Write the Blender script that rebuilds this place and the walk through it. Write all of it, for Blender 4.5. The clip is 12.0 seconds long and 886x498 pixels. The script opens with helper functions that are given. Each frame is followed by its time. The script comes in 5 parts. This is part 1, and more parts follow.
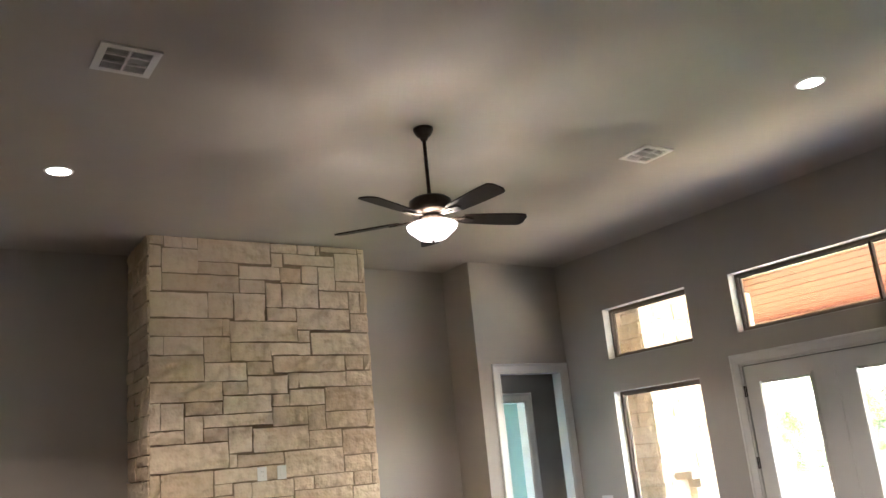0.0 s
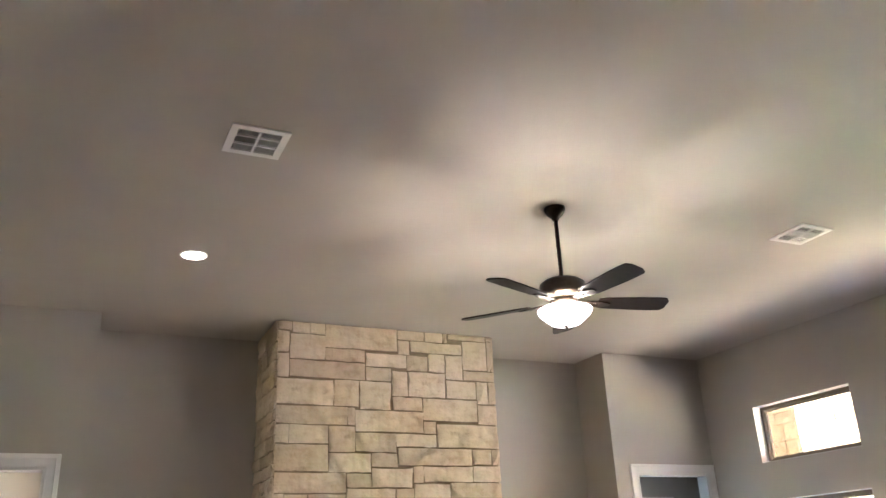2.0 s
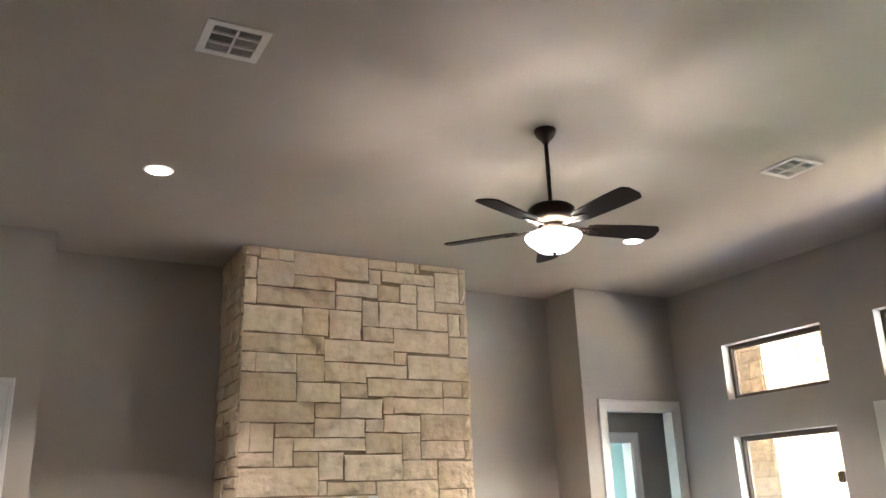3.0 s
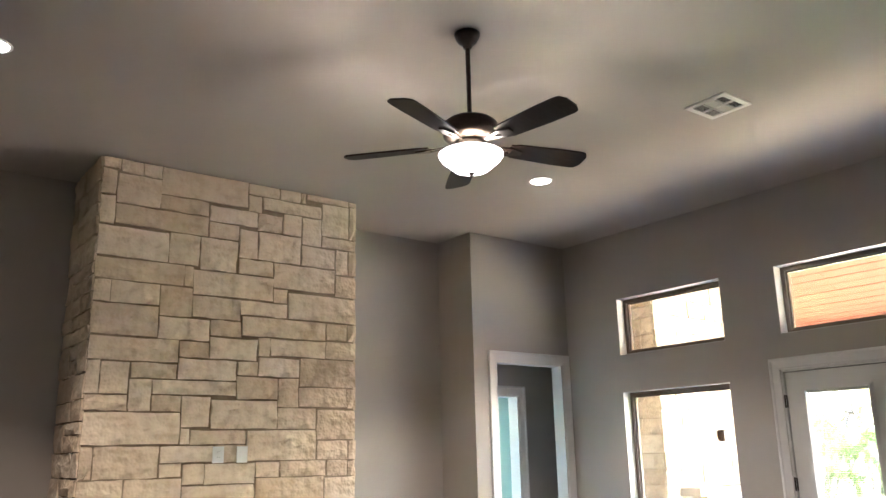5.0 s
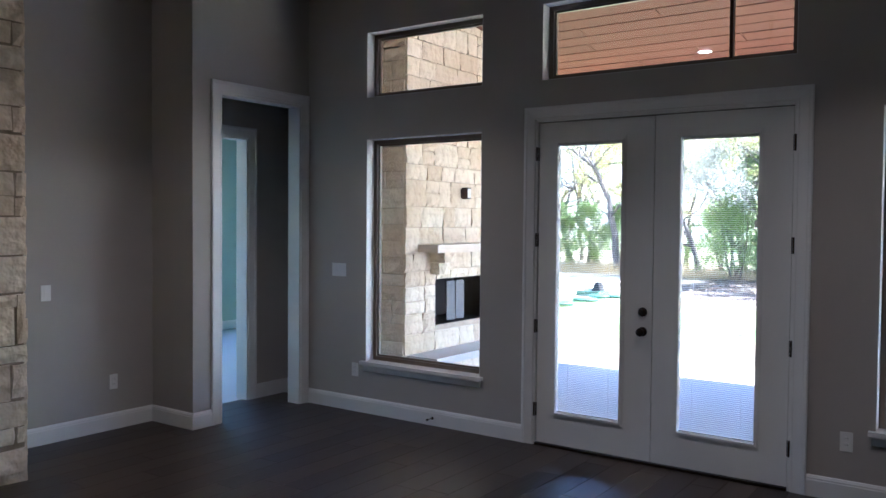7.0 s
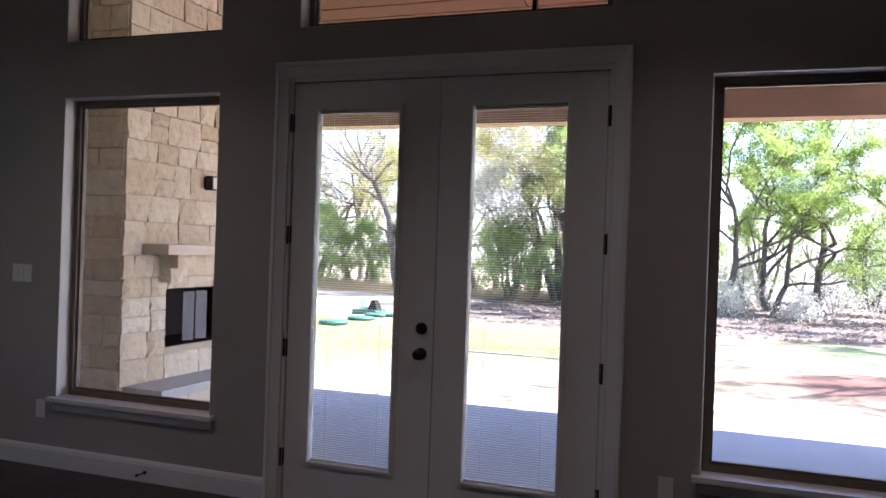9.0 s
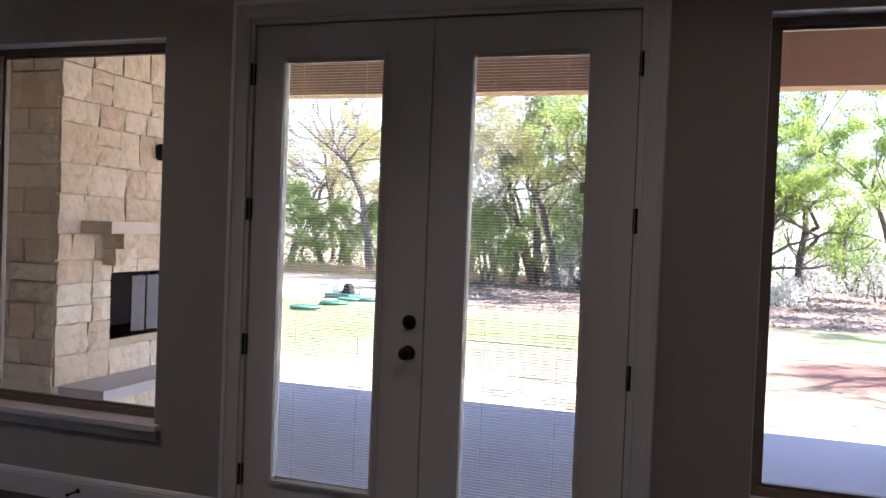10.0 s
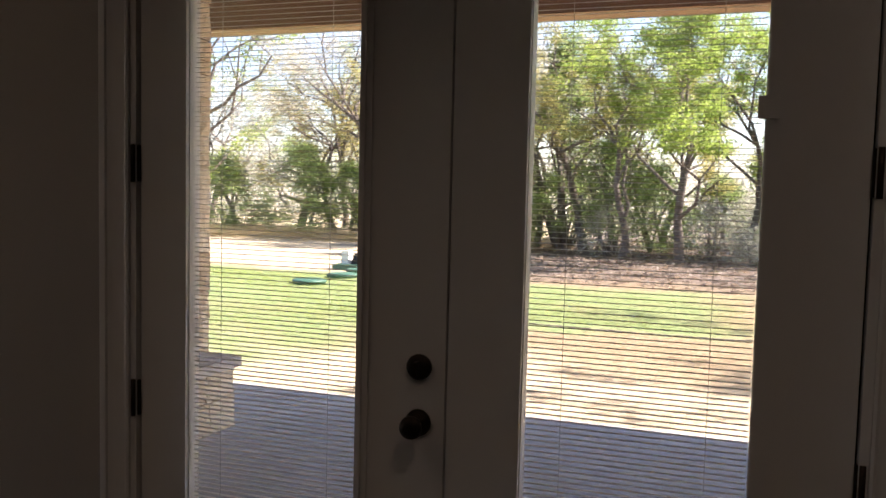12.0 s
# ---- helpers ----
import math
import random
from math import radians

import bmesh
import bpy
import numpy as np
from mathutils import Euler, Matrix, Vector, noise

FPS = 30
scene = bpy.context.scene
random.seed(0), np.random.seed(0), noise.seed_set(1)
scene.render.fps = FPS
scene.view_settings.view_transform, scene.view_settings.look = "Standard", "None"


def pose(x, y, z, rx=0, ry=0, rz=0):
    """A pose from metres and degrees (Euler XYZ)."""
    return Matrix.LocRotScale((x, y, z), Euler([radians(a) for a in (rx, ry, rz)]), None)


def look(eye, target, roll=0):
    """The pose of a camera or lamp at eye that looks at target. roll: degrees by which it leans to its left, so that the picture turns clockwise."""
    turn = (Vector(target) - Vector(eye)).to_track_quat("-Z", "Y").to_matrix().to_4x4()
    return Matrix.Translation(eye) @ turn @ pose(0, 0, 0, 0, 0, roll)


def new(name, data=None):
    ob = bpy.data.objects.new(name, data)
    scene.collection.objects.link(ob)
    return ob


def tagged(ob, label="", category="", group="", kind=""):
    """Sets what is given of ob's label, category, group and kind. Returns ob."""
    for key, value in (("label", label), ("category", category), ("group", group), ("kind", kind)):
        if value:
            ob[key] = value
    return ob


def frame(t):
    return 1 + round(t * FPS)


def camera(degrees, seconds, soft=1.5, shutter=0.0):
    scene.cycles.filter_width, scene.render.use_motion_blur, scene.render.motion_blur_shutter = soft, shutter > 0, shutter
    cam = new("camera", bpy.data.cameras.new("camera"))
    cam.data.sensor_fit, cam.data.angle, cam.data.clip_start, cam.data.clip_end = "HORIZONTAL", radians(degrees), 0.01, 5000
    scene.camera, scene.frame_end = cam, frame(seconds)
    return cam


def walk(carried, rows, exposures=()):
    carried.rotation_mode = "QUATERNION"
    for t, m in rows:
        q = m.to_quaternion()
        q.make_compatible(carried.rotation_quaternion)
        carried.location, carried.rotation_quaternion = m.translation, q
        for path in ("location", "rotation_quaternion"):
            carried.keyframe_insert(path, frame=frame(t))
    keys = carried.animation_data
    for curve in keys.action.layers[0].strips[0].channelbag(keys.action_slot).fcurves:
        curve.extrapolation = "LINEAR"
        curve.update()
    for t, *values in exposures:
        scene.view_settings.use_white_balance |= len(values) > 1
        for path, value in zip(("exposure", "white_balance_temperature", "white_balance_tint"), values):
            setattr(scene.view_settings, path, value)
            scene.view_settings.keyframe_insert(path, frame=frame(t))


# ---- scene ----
cam = camera(56.9, 12.0)
PATH = [
    (0, (0.389, 0.594, 1.844), (1.488, 2.188, 2.344), -5.5),
    (0.5, (0.414, 0.654, 1.838), (1.413, 2.302, 2.372), -4.8),
    (1, (0.468, 0.734, 1.859), (1.349, 2.435, 2.434), -4.1),
    (1.5, (0.521, 0.758, 1.871), (1.318, 2.465, 2.543), -3.0),
    (2, (0.53, 0.834, 1.872), (1.332, 2.512, 2.608), -2.6),
    (2.5, (0.492, 0.987, 1.861), (1.343, 2.655, 2.561), -2.1),
    (3, (0.497, 1.147, 1.851), (1.411, 2.823, 2.448), -2.1),
    (5, (0.729, 1.801, 1.831), (1.908, 3.34, 2.324), -1.3),
    (5.5, (0.854, 2.026, 1.78), (2.128, 3.523, 2.149), -1.2),
    (6, (1.095, 2.185, 1.705), (2.41, 3.687, 1.831), -0.7),
    (6.5, (1.323, 2.307, 1.658), (2.779, 3.678, 1.627), -0.4),
    (7, (1.567, 2.486, 1.689), (3.198, 3.642, 1.623), 0.5),
    (7.5, (1.888, 2.639, 1.65), (3.596, 3.678, 1.605), 2.6),
    (9.5, (3.214, 3.18, 1.497), (5.113, 3.808, 1.478), 1.7),
    (10, (3.57, 3.36, 1.489), (5.47, 3.983, 1.445), 2.2),
    (10.5, (4.005, 3.473, 1.486), (5.892, 4.131, 1.392), 1.0),
    (11, (4.374, 3.63, 1.463), (6.234, 4.347, 1.3), 1.0),
    (11.5, (4.757, 3.807, 1.48), (6.631, 4.481, 1.296), 0.7),
    (12, (5.181, 3.943, 1.498), (7.065, 4.6, 1.362), 1.4),
]
EXPOSURES = [
    (0, 5.82, 5700, 13), (1, 6.23, 5700, 13), (1.5, 6.58, 5600, 13), (2, 6.78, 5600, 13), (2.5, 6.83, 5600, 13), (3, 6.33, 5600, 13),
    (5, 6.08, 5600, 13), (5.5, 5.83, 5650, 14), (6, 5.35, 5300, 14), (6.5, 4.65, 4950, 15), (7.5, 3.77, 4750, 15),
    (9.5, 3.09, 5550, 28), (10, 3.14, 5600, 27), (10.5, 3.00, 5800, 31), (11, 2.90, 5650, 31), (11.5, 2.70, 5900, 30), (12, 2.27, 6700, 23),
]
walk(cam, [(t, look(eye, target, roll)) for t, eye, target, roll in PATH], EXPOSURES)

# ---- world and sun ----
SUN_ELEV, SUN_FROM = 45.0, (0.36, -0.93)   # height of the sun and the side it comes from
world = bpy.data.worlds.new("sky")
scene.world = world
world.use_nodes = True
wn = world.node_tree.nodes
sky = wn.new("ShaderNodeTexSky")
sky.sky_type, sky.sun_disc = 'NISHITA', False
sky.sun_elevation = radians(SUN_ELEV)
sky.sun_rotation = math.atan2(SUN_FROM[0], SUN_FROM[1])
world.node_tree.links.new(sky.outputs[0], wn["Background"].inputs[0])
wn["Background"].inputs[1].default_value = 0.085
sun_data = bpy.data.lights.new("sun", "SUN")
sun_data.energy, sun_data.angle, sun_data.color = 5.0, radians(0.5), (1.0, 0.94, 0.85)
sun = new("sun", sun_data)
flat = Vector((*SUN_FROM, 0)).normalized() * math.cos(radians(SUN_ELEV))
sun.matrix_world = look(flat + Vector((0, 0, math.sin(radians(SUN_ELEV)))), (0, 0, 0))


# ---- mesh helpers ----
def box(bm, x0, y0, z0, x1, y1, z1):
    vs = [bm.verts.new((x, y, z)) for x in (x0, x1) for y in (y0, y1) for z in (z0, z1)]
    for f in ((0, 1, 3, 2), (4, 6, 7, 5), (0, 4, 5, 1), (2, 3, 7, 6), (0, 2, 6, 4), (1, 5, 7, 3)):
        bm.faces.new([vs[i] for i in f])
    return vs


def boxes(*specs):
    bm = bmesh.new()
    for s in specs:
        box(bm, *s)
    return bm


def soft(bm, width=0.003, segments=1):
    """Rounds the sharp edges of a bmesh."""
    es = [e for e in bm.edges if len(e.link_faces) == 2 and e.calc_face_angle(0) > 0.6]
    bmesh.ops.bevel(bm, geom=es, offset=width, segments=segments, affect='EDGES', profile=0.5)
    return bm


def lathe(profile, n=32, axis="z"):
    """A turned shape from (radius, height) pairs."""
    bm = bmesh.new()
    rings = []
    for r, h in profile:
        if r < 1e-6:
            rings.append([bm.verts.new((0, 0, h))])
        else:
            rings.append([bm.verts.new((r * math.cos(2 * math.pi * k / n), r * math.sin(2 * math.pi * k / n), h)) for k in range(n)])
    for a, b in zip(rings, rings[1:]):
        for k in range(n):
            q = [a[k % len(a)], a[(k + 1) % len(a)], b[(k + 1) % len(b)], b[k % len(b)]]
            q = list(dict.fromkeys(q))
            if len(q) > 2:
                bm.faces.new(q)
    bmesh.ops.recalc_face_normals(bm, faces=bm.faces)
    for f in bm.faces:
        f.smooth = True
    return bm


def moved(bm, m):
    bm.transform(m)
    return bm


def mesh_of(name, bm, material, smooth_angle=None):
    bmesh.ops.recalc_face_normals(bm, faces=bm.faces)
    me = bpy.data.meshes.new(name)
    bm.to_mesh(me)
    bm.free()
    if material is not None:
        me.materials.append(material)
    return me


def part(name, bm, material, parent, label=""):
    """One mesh object under a thing or a part."""
    ob = new(name, mesh_of(name, bm, material))
    ob.parent = parent
    return tagged(ob, label)


def thing(name, label, category, at=(0, 0, 0), turn=0, group="", kind=""):
    ob = new(name)
    ob.empty_display_size = 0.1
    ob.matrix_basis = pose(*at, 0, 0, turn)
    return tagged(ob, label, category, group, kind)


def structure(name, bm, material, label, category):
    return tagged(new(name, mesh_of(name, bm, material)), label, category, kind="structure")


def slab_with_holes(us, vs, holes, make):
    """Solid cells of a wall on a grid cut by its holes (u0, v0, u1, v1); only the outer faces are made."""
    bm = bmesh.new()
    us = sorted({*us, *(h[0] for h in holes), *(h[2] for h in holes)})
    vs = sorted({*vs, *(h[1] for h in holes), *(h[3] for h in holes)})
    us = [u for u in us if us[0] <= u <= us[-1]]

    def solid(i, j):
        if not (0 <= i < len(us) - 1 and 0 <= j < len(vs) - 1):
            return False
        cu, cv = (us[i] + us[i + 1]) / 2, (vs[j] + vs[j + 1]) / 2
        return not any(h[0] < cu < h[2] and h[1] < cv < h[3] for h in holes)
    pts = {}

    def v(i, j, k):
        if (i, j, k) not in pts:
            pts[i, j, k] = bm.verts.new(make(us[i], vs[j], k))
        return pts[i, j, k]
    for i in range(len(us) - 1):
        for j in range(len(vs) - 1):
            if not solid(i, j):
                continue
            for k in (0, 1):
                bm.faces.new([v(i, j, k), v(i + 1, j, k), v(i + 1, j + 1, k), v(i, j + 1, k)])
            for di, dj, a, b in ((-1, 0, (i, j), (i, j + 1)), (1, 0, (i + 1, j), (i + 1, j + 1)), (0, -1, (i, j), (i + 1, j)), (0, 1, (i, j + 1), (i + 1, j + 1))):
                if not solid(i + di, j + dj):
                    bm.faces.new([v(*a, 0), v(*b, 0), v(*b, 1), v(*a, 1)])
    return bm


def wall_x(x0, x1, ya, yb, za, zb, holes=()):
    return slab_with_holes([ya, yb], [za, zb], list(holes), lambda u, v, k: ((x0, x1)[k], u, v))


def wall_y(y0, y1, xa, xb, za, zb, holes=()):
    return slab_with_holes([xa, xb], [za, zb], list(holes), lambda u, v, k: (u, (y0, y1)[k], v))


# ---- materials ----
def material(name, color, rough=0.6, metal=0.0):
    m = bpy.data.materials.new(name)
    m.use_nodes = True
    b = m.node_tree.nodes["Principled BSDF"]
    b.inputs["Base Color"].default_value = (*color, 1)
    b.inputs["Roughness"].default_value = rough
    b.inputs["Metallic"].default_value = metal
    return m, m.node_tree, b


def node(nt, kind, **ins):
    n = nt.nodes.new(kind)
    for k, v in ins.items():
        n.inputs[k.replace("_", " ")].default_value = v
    return n


def coords(nt, scale=(1, 1, 1), space="Object"):
    tc = nt.nodes.new("ShaderNodeTexCoord")
    mp = nt.nodes.new("ShaderNodeMapping")
    mp.inputs["Scale"].default_value = scale
    nt.links.new(tc.outputs[space], mp.inputs[0])
    return mp.outputs[0]


def noise_tex(nt, vec, scale, detail=4, rough=0.55):
    n = node(nt, "ShaderNodeTexNoise", Scale=scale, Detail=detail, Roughness=rough)
    nt.links.new(vec, n.inputs["Vector"])
    return n.outputs["Fac"]


def ramp(nt, fac, stops):
    r = nt.nodes.new("ShaderNodeValToRGB")
    e = r.color_ramp.elements
    while len(e) < len(stops):
        e.new(0.5)
    for k, (p, c) in enumerate(stops):
        e[k].position, e[k].color = p, (*c, 1)
    nt.links.new(fac, r.inputs[0])
    return r.outputs[0]


def mix(nt, a, b, fac, mode="MIX"):
    m = nt.nodes.new("ShaderNodeMix")
    m.data_type, m.blend_type = "RGBA", mode
    for sock, val in ((m.inputs[0], fac), (m.inputs[6], a), (m.inputs[7], b)):
        if hasattr(val, "is_linked"):
            nt.links.new(val, sock)
        else:
            sock.default_value = val if isinstance(val, float) else (*val, 1)
    return m.outputs[2]


def bump(nt, b, height, strength=0.3, distance=0.01):
    n = node(nt, "ShaderNodeBump", Strength=strength, Distance=distance)
    nt.links.new(height, n.inputs["Height"])
    nt.links.new(n.outputs[0], b.inputs["Normal"])


def paint_material(name, color, rough, grain=140, relief=0.25):
    m, nt, b = material(name, color, rough)
    v = coords(nt)
    lo = tuple(c * 0.955 for c in color)
    hi = tuple(min(1, c * 1.03) for c in color)
    nt.links.new(ramp(nt, noise_tex(nt, v, 1.3, 5), [(0.3, lo), (0.7, hi)]), b.inputs["Base Color"])
    bump(nt, b, noise_tex(nt, v, grain, 3), relief, 0.002)
    return m


PAINT = paint_material("greige_paint", (0.43, 0.395, 0.355), 0.75)
CEILING_PAINT = paint_material("ceiling_paint", (0.47, 0.43, 0.385), 0.85, 60, 0.5)
TRIM = paint_material("white_trim_paint", (0.78, 0.77, 0.75), 0.35, 30, 0.05)
PLASTIC = paint_material("white_plastic", (0.8, 0.79, 0.76), 0.4, 20, 0.02)
CREAM = paint_material("cream_wall_paint", (0.7, 0.66, 0.58), 0.75)
TEAL_PAINT = paint_material("pale_teal_wall_paint", (0.45, 0.57, 0.5), 0.6)


def stone_material(name, dark, mid, light, stain):
    m, nt, b = material(name, mid, 0.92)
    v = coords(nt)
    info = nt.nodes.new("ShaderNodeObjectInfo")
    per = ramp(nt, info.outputs["Random"], [(0.0, dark), (0.45, mid), (0.8, light), (1.0, mid)])
    blot = ramp(nt, noise_tex(nt, v, 9, 6, 0.65), [(0.32, stain), (0.52, (1, 1, 1)), (0.75, (1.06, 1.05, 1.03))])
    c = mix(nt, per, blot, 0.38, "MULTIPLY")
    fine = ramp(nt, noise_tex(nt, v, 70, 4, 0.7), [(0.25, (0.78, 0.75, 0.7)), (0.6, (1.05, 1.05, 1.05))])
    nt.links.new(mix(nt, c, fine, 0.16, "MULTIPLY"), b.inputs["Base Color"])
    h = nt.nodes.new("ShaderNodeMath")
    h.operation = "ADD"
    nt.links.new(noise_tex(nt, v, 5, 2, 0.45), h.inputs[0])
    nt.links.new(noise_tex(nt, v, 13, 2, 0.45), h.inputs[1])
    bump(nt, b, h.outputs[0], 0.8, 0.04)
    return m


STONE = stone_material("limestone", (0.63, 0.5, 0.355), (0.72, 0.59, 0.435), (0.79, 0.67, 0.52), (0.78, 0.66, 0.5))
PALE_STONE = stone_material("pale_limestone", (0.64, 0.52, 0.365), (0.72, 0.61, 0.45), (0.78, 0.69, 0.54), (0.8, 0.72, 0.6))


def plain_noise(name, lo, hi, rough, scale, relief=0.3, dist=0.004, metal=0.0, stretch=(1, 1, 1)):
    m, nt, b = material(name, lo, rough, metal)
    v = coords(nt, stretch)
    nt.links.new(ramp(nt, noise_tex(nt, v, scale, 7, 0.65), [(0.3, lo), (0.7, hi)]), b.inputs["Base Color"])
    bump(nt, b, noise_tex(nt, v, scale * 6, 4), relief, dist)
    return m


MORTAR = plain_noise("tan_mortar", (0.24, 0.178, 0.115), (0.34, 0.262, 0.176), 0.95, 12, 0.6)
BRONZE = plain_noise("oil_rubbed_bronze", (0.028, 0.02, 0.016), (0.05, 0.036, 0.027), 0.38, 20, 0.1, 0.001, 0.8)
FRAME = plain_noise("bronze_window_frame", (0.17, 0.13, 0.095), (0.2, 0.155, 0.115), 0.42, 8, 0.05, 0.001)
BLACK = plain_noise("sooty_firebrick_and_duct_shade", (0.012, 0.01, 0.009), (0.03, 0.022, 0.018), 0.85, 6)
STEEL = plain_noise("black_steel", (0.015, 0.014, 0.013), (0.03, 0.028, 0.026), 0.5, 20, 0.1, 0.001, 0.6)
PALE_MORTAR = plain_noise("pale_mortar", (0.47, 0.38, 0.265), (0.57, 0.475, 0.35), 0.95, 12, 0.6)
CUT_STONE = plain_noise("cut_limestone", (0.62, 0.52, 0.4), (0.76, 0.66, 0.53), 0.8, 7, 0.5, 0.006)
HEARTH_STONE = plain_noise("sawn_grey_limestone", (0.5, 0.48, 0.45), (0.58, 0.56, 0.53), 0.8, 5, 0.3)
SCREEN = plain_noise("grey_mesh_screen", (0.16, 0.16, 0.165), (0.24, 0.24, 0.245), 0.55, 30, 0.3, 0.001, 0.3)
GAP_SHADE = plain_noise("door_gap_shade", (0.008, 0.008, 0.008), (0.014, 0.014, 0.014), 0.8, 30, 0.1)
# grey concrete tinted blue to stand in for skylight on the shaded slab
CONCRETE = plain_noise("broom_concrete", (0.36, 0.388, 0.44), (0.46, 0.49, 0.54), 0.85, 1.2, 0.35, 0.004)
BLADE = plain_noise("dark_walnut_blade", (0.012, 0.008, 0.006), (0.025, 0.015, 0.01), 0.5, 5, 0.1, 0.001, 0.0, (1, 8, 1))
BLADE.node_tree.nodes["Principled BSDF"].inputs["Specular IOR Level"].default_value = 0.2
BARK = plain_noise("oak_bark", (0.08, 0.067, 0.056), (0.19, 0.16, 0.135), 0.95, 9, 0.8, 0.02, 0.0, (1, 1, 0.3))
GREEN_PLASTIC = plain_noise("green_lid_plastic", (0.035, 0.1, 0.065), (0.05, 0.135, 0.09), 0.5, 4, 0.1)
CARPET = plain_noise("pale_carpet", (0.5, 0.5, 0.5), (0.58, 0.58, 0.58), 0.95, 60, 0.5)


def wood_material(name, tones, rough, along, gloss=0.5, grain_mix=0.85):
    """Grain that runs along one axis, each piece in a tone of its own."""
    m, nt, b = material(name, tones[0], rough)
    info = nt.nodes.new("ShaderNodeObjectInfo")
    st = [1.0, 1.0, 1.0]
    st[along] = 0.06
    tc = nt.nodes.new("ShaderNodeTexCoord")
    shift = nt.nodes.new("ShaderNodeVectorMath")
    shift.operation = "MULTIPLY_ADD"
    geo = nt.nodes.new("ShaderNodeNewGeometry")
    nt.links.new(tc.outputs["Object"], shift.inputs[0])
    shift.inputs[1].default_value = st
    comb = nt.nodes.new("ShaderNodeCombineXYZ")
    rnd = nt.nodes.new("ShaderNodeMath")
    rnd.operation = "MULTIPLY_ADD"
    nt.links.new(info.outputs["Random"], rnd.inputs[0])
    rnd.inputs[1].default_value = 37.0
    nt.links.new(geo.outputs["Random Per Island"], rnd.inputs[2])
    for s in comb.inputs:
        nt.links.new(rnd.outputs[0], s)
    nt.links.new(comb.outputs[0], shift.inputs[2])
    grain = noise_tex(nt, shift.outputs[0], 55, 6, 0.65)
    pick = nt.nodes.new("ShaderNodeMath")
    pick.operation = "FRACT"
    nt.links.new(rnd.outputs[0], pick.inputs[0])
    tone = ramp(nt, pick.outputs[0], [(0.0, tones[0]), (0.5, tones[1]), (1.0, tones[2])])
    g = ramp(nt, grain, [(0.3, (0.62, 0.6, 0.58)), (0.65, (1.1, 1.08, 1.06))])
    nt.links.new(mix(nt, tone, g, grain_mix, "MULTIPLY"), b.inputs["Base Color"])
    rr = node(nt, "ShaderNodeMapRange")
    nt.links.new(grain, rr.inputs[0])
    rr.inputs[3].default_value, rr.inputs[4].default_value = rough - 0.07, rough + 0.1
    nt.links.new(rr.outputs[0], b.inputs["Roughness"])
    bump(nt, b, grain, 0.25, 0.002)
    b.inputs["Specular IOR Level"].default_value = gloss
    return m


FLOOR = wood_material("dark_plank", [(0.016, 0.011, 0.0085), (0.056, 0.04, 0.03), (0.03, 0.022, 0.017)], 0.4, 0, gloss=0.4, grain_mix=1.0)
GROUT = plain_noise("dark_joint", (0.02, 0.017, 0.015), (0.03, 0.026, 0.023), 0.9, 20)
CEDAR = wood_material("stained_pine_board", [(0.15, 0.056, 0.036), (0.165, 0.063, 0.04), (0.13, 0.048, 0.031)], 0.6, 1, gloss=0.12, grain_mix=0.5)
BEAM_WOOD = wood_material("stained_cedar_beam", [(0.36, 0.225, 0.15), (0.38, 0.24, 0.16), (0.34, 0.215, 0.145)], 0.6, 1, grain_mix=0.35)
POST_WOOD = wood_material("stained_cedar_post", [(0.36, 0.17, 0.09), (0.40, 0.2, 0.1), (0.34, 0.16, 0.08)], 0.6, 2)


def glow(name, color, strength):
    m, nt, b = material(name, (0.9, 0.88, 0.84), 0.4)
    b.inputs["Emission Color"].default_value = (*color, 1)
    b.inputs["Emission Strength"].default_value = strength
    return m


LENS_GLOW = glow("lit_lens", (1.0, 0.88, 0.74), 0.8)
BOWL_GLOW = glow("lit_alabaster_glass", (1.0, 0.88, 0.74), 0.12)
GLASS = bpy.data.materials.new("window_glass")
GLASS.use_nodes = True
gn = GLASS.node_tree
gn.nodes.remove(gn.nodes["Principled BSDF"])
g_clear, g_gloss, g_mix, g_face, g_pow = (gn.nodes.new("ShaderNode" + n) for n in ("BsdfTransparent", "BsdfGlossy", "MixShader", "LayerWeight", "MapRange"))
g_clear.inputs[0].default_value = (0.97, 0.97, 0.97, 1)
g_gloss.inputs["Roughness"].default_value = 0.0
g_pow.interpolation_type = "SMOOTHERSTEP"
for k, val in ((1, 0.35), (2, 1.0), (3, 0.03), (4, 0.7)):
    g_pow.inputs[k].default_value = val
gn.links.new(g_face.outputs["Facing"], g_pow.inputs[0])
gn.links.new(g_pow.outputs[0], g_mix.inputs[0])
gn.links.new(g_clear.outputs[0], g_mix.inputs[1])
gn.links.new(g_gloss.outputs[0], g_mix.inputs[2])
gn.links.new(g_mix.outputs[0], gn.nodes["Material Output"].inputs[0])


def leaf_material(name, tones):
    m, nt, b = material(name, tones[0], 0.55)
    geo = nt.nodes.new("ShaderNodeNewGeometry")
    nt.links.new(ramp(nt, geo.outputs["Random Per Island"], [(0.0, tones[0]), (0.5, tones[1]), (1.0, tones[2])]), b.inputs["Base Color"])
    tr = nt.nodes.new("ShaderNodeBsdfTranslucent")
    tr.inputs[0].default_value = (*[min(1, c * 1.6) for c in tones[1]], 1)
    mx = nt.nodes.new("ShaderNodeMixShader")
    mx.inputs[0].default_value = 0.5
    nt.links.new(b.outputs[0], mx.inputs[1])
    nt.links.new(tr.outputs[0], mx.inputs[2])
    nt.links.new(mx.outputs[0], nt.nodes["Material Output"].inputs[0])
    return m


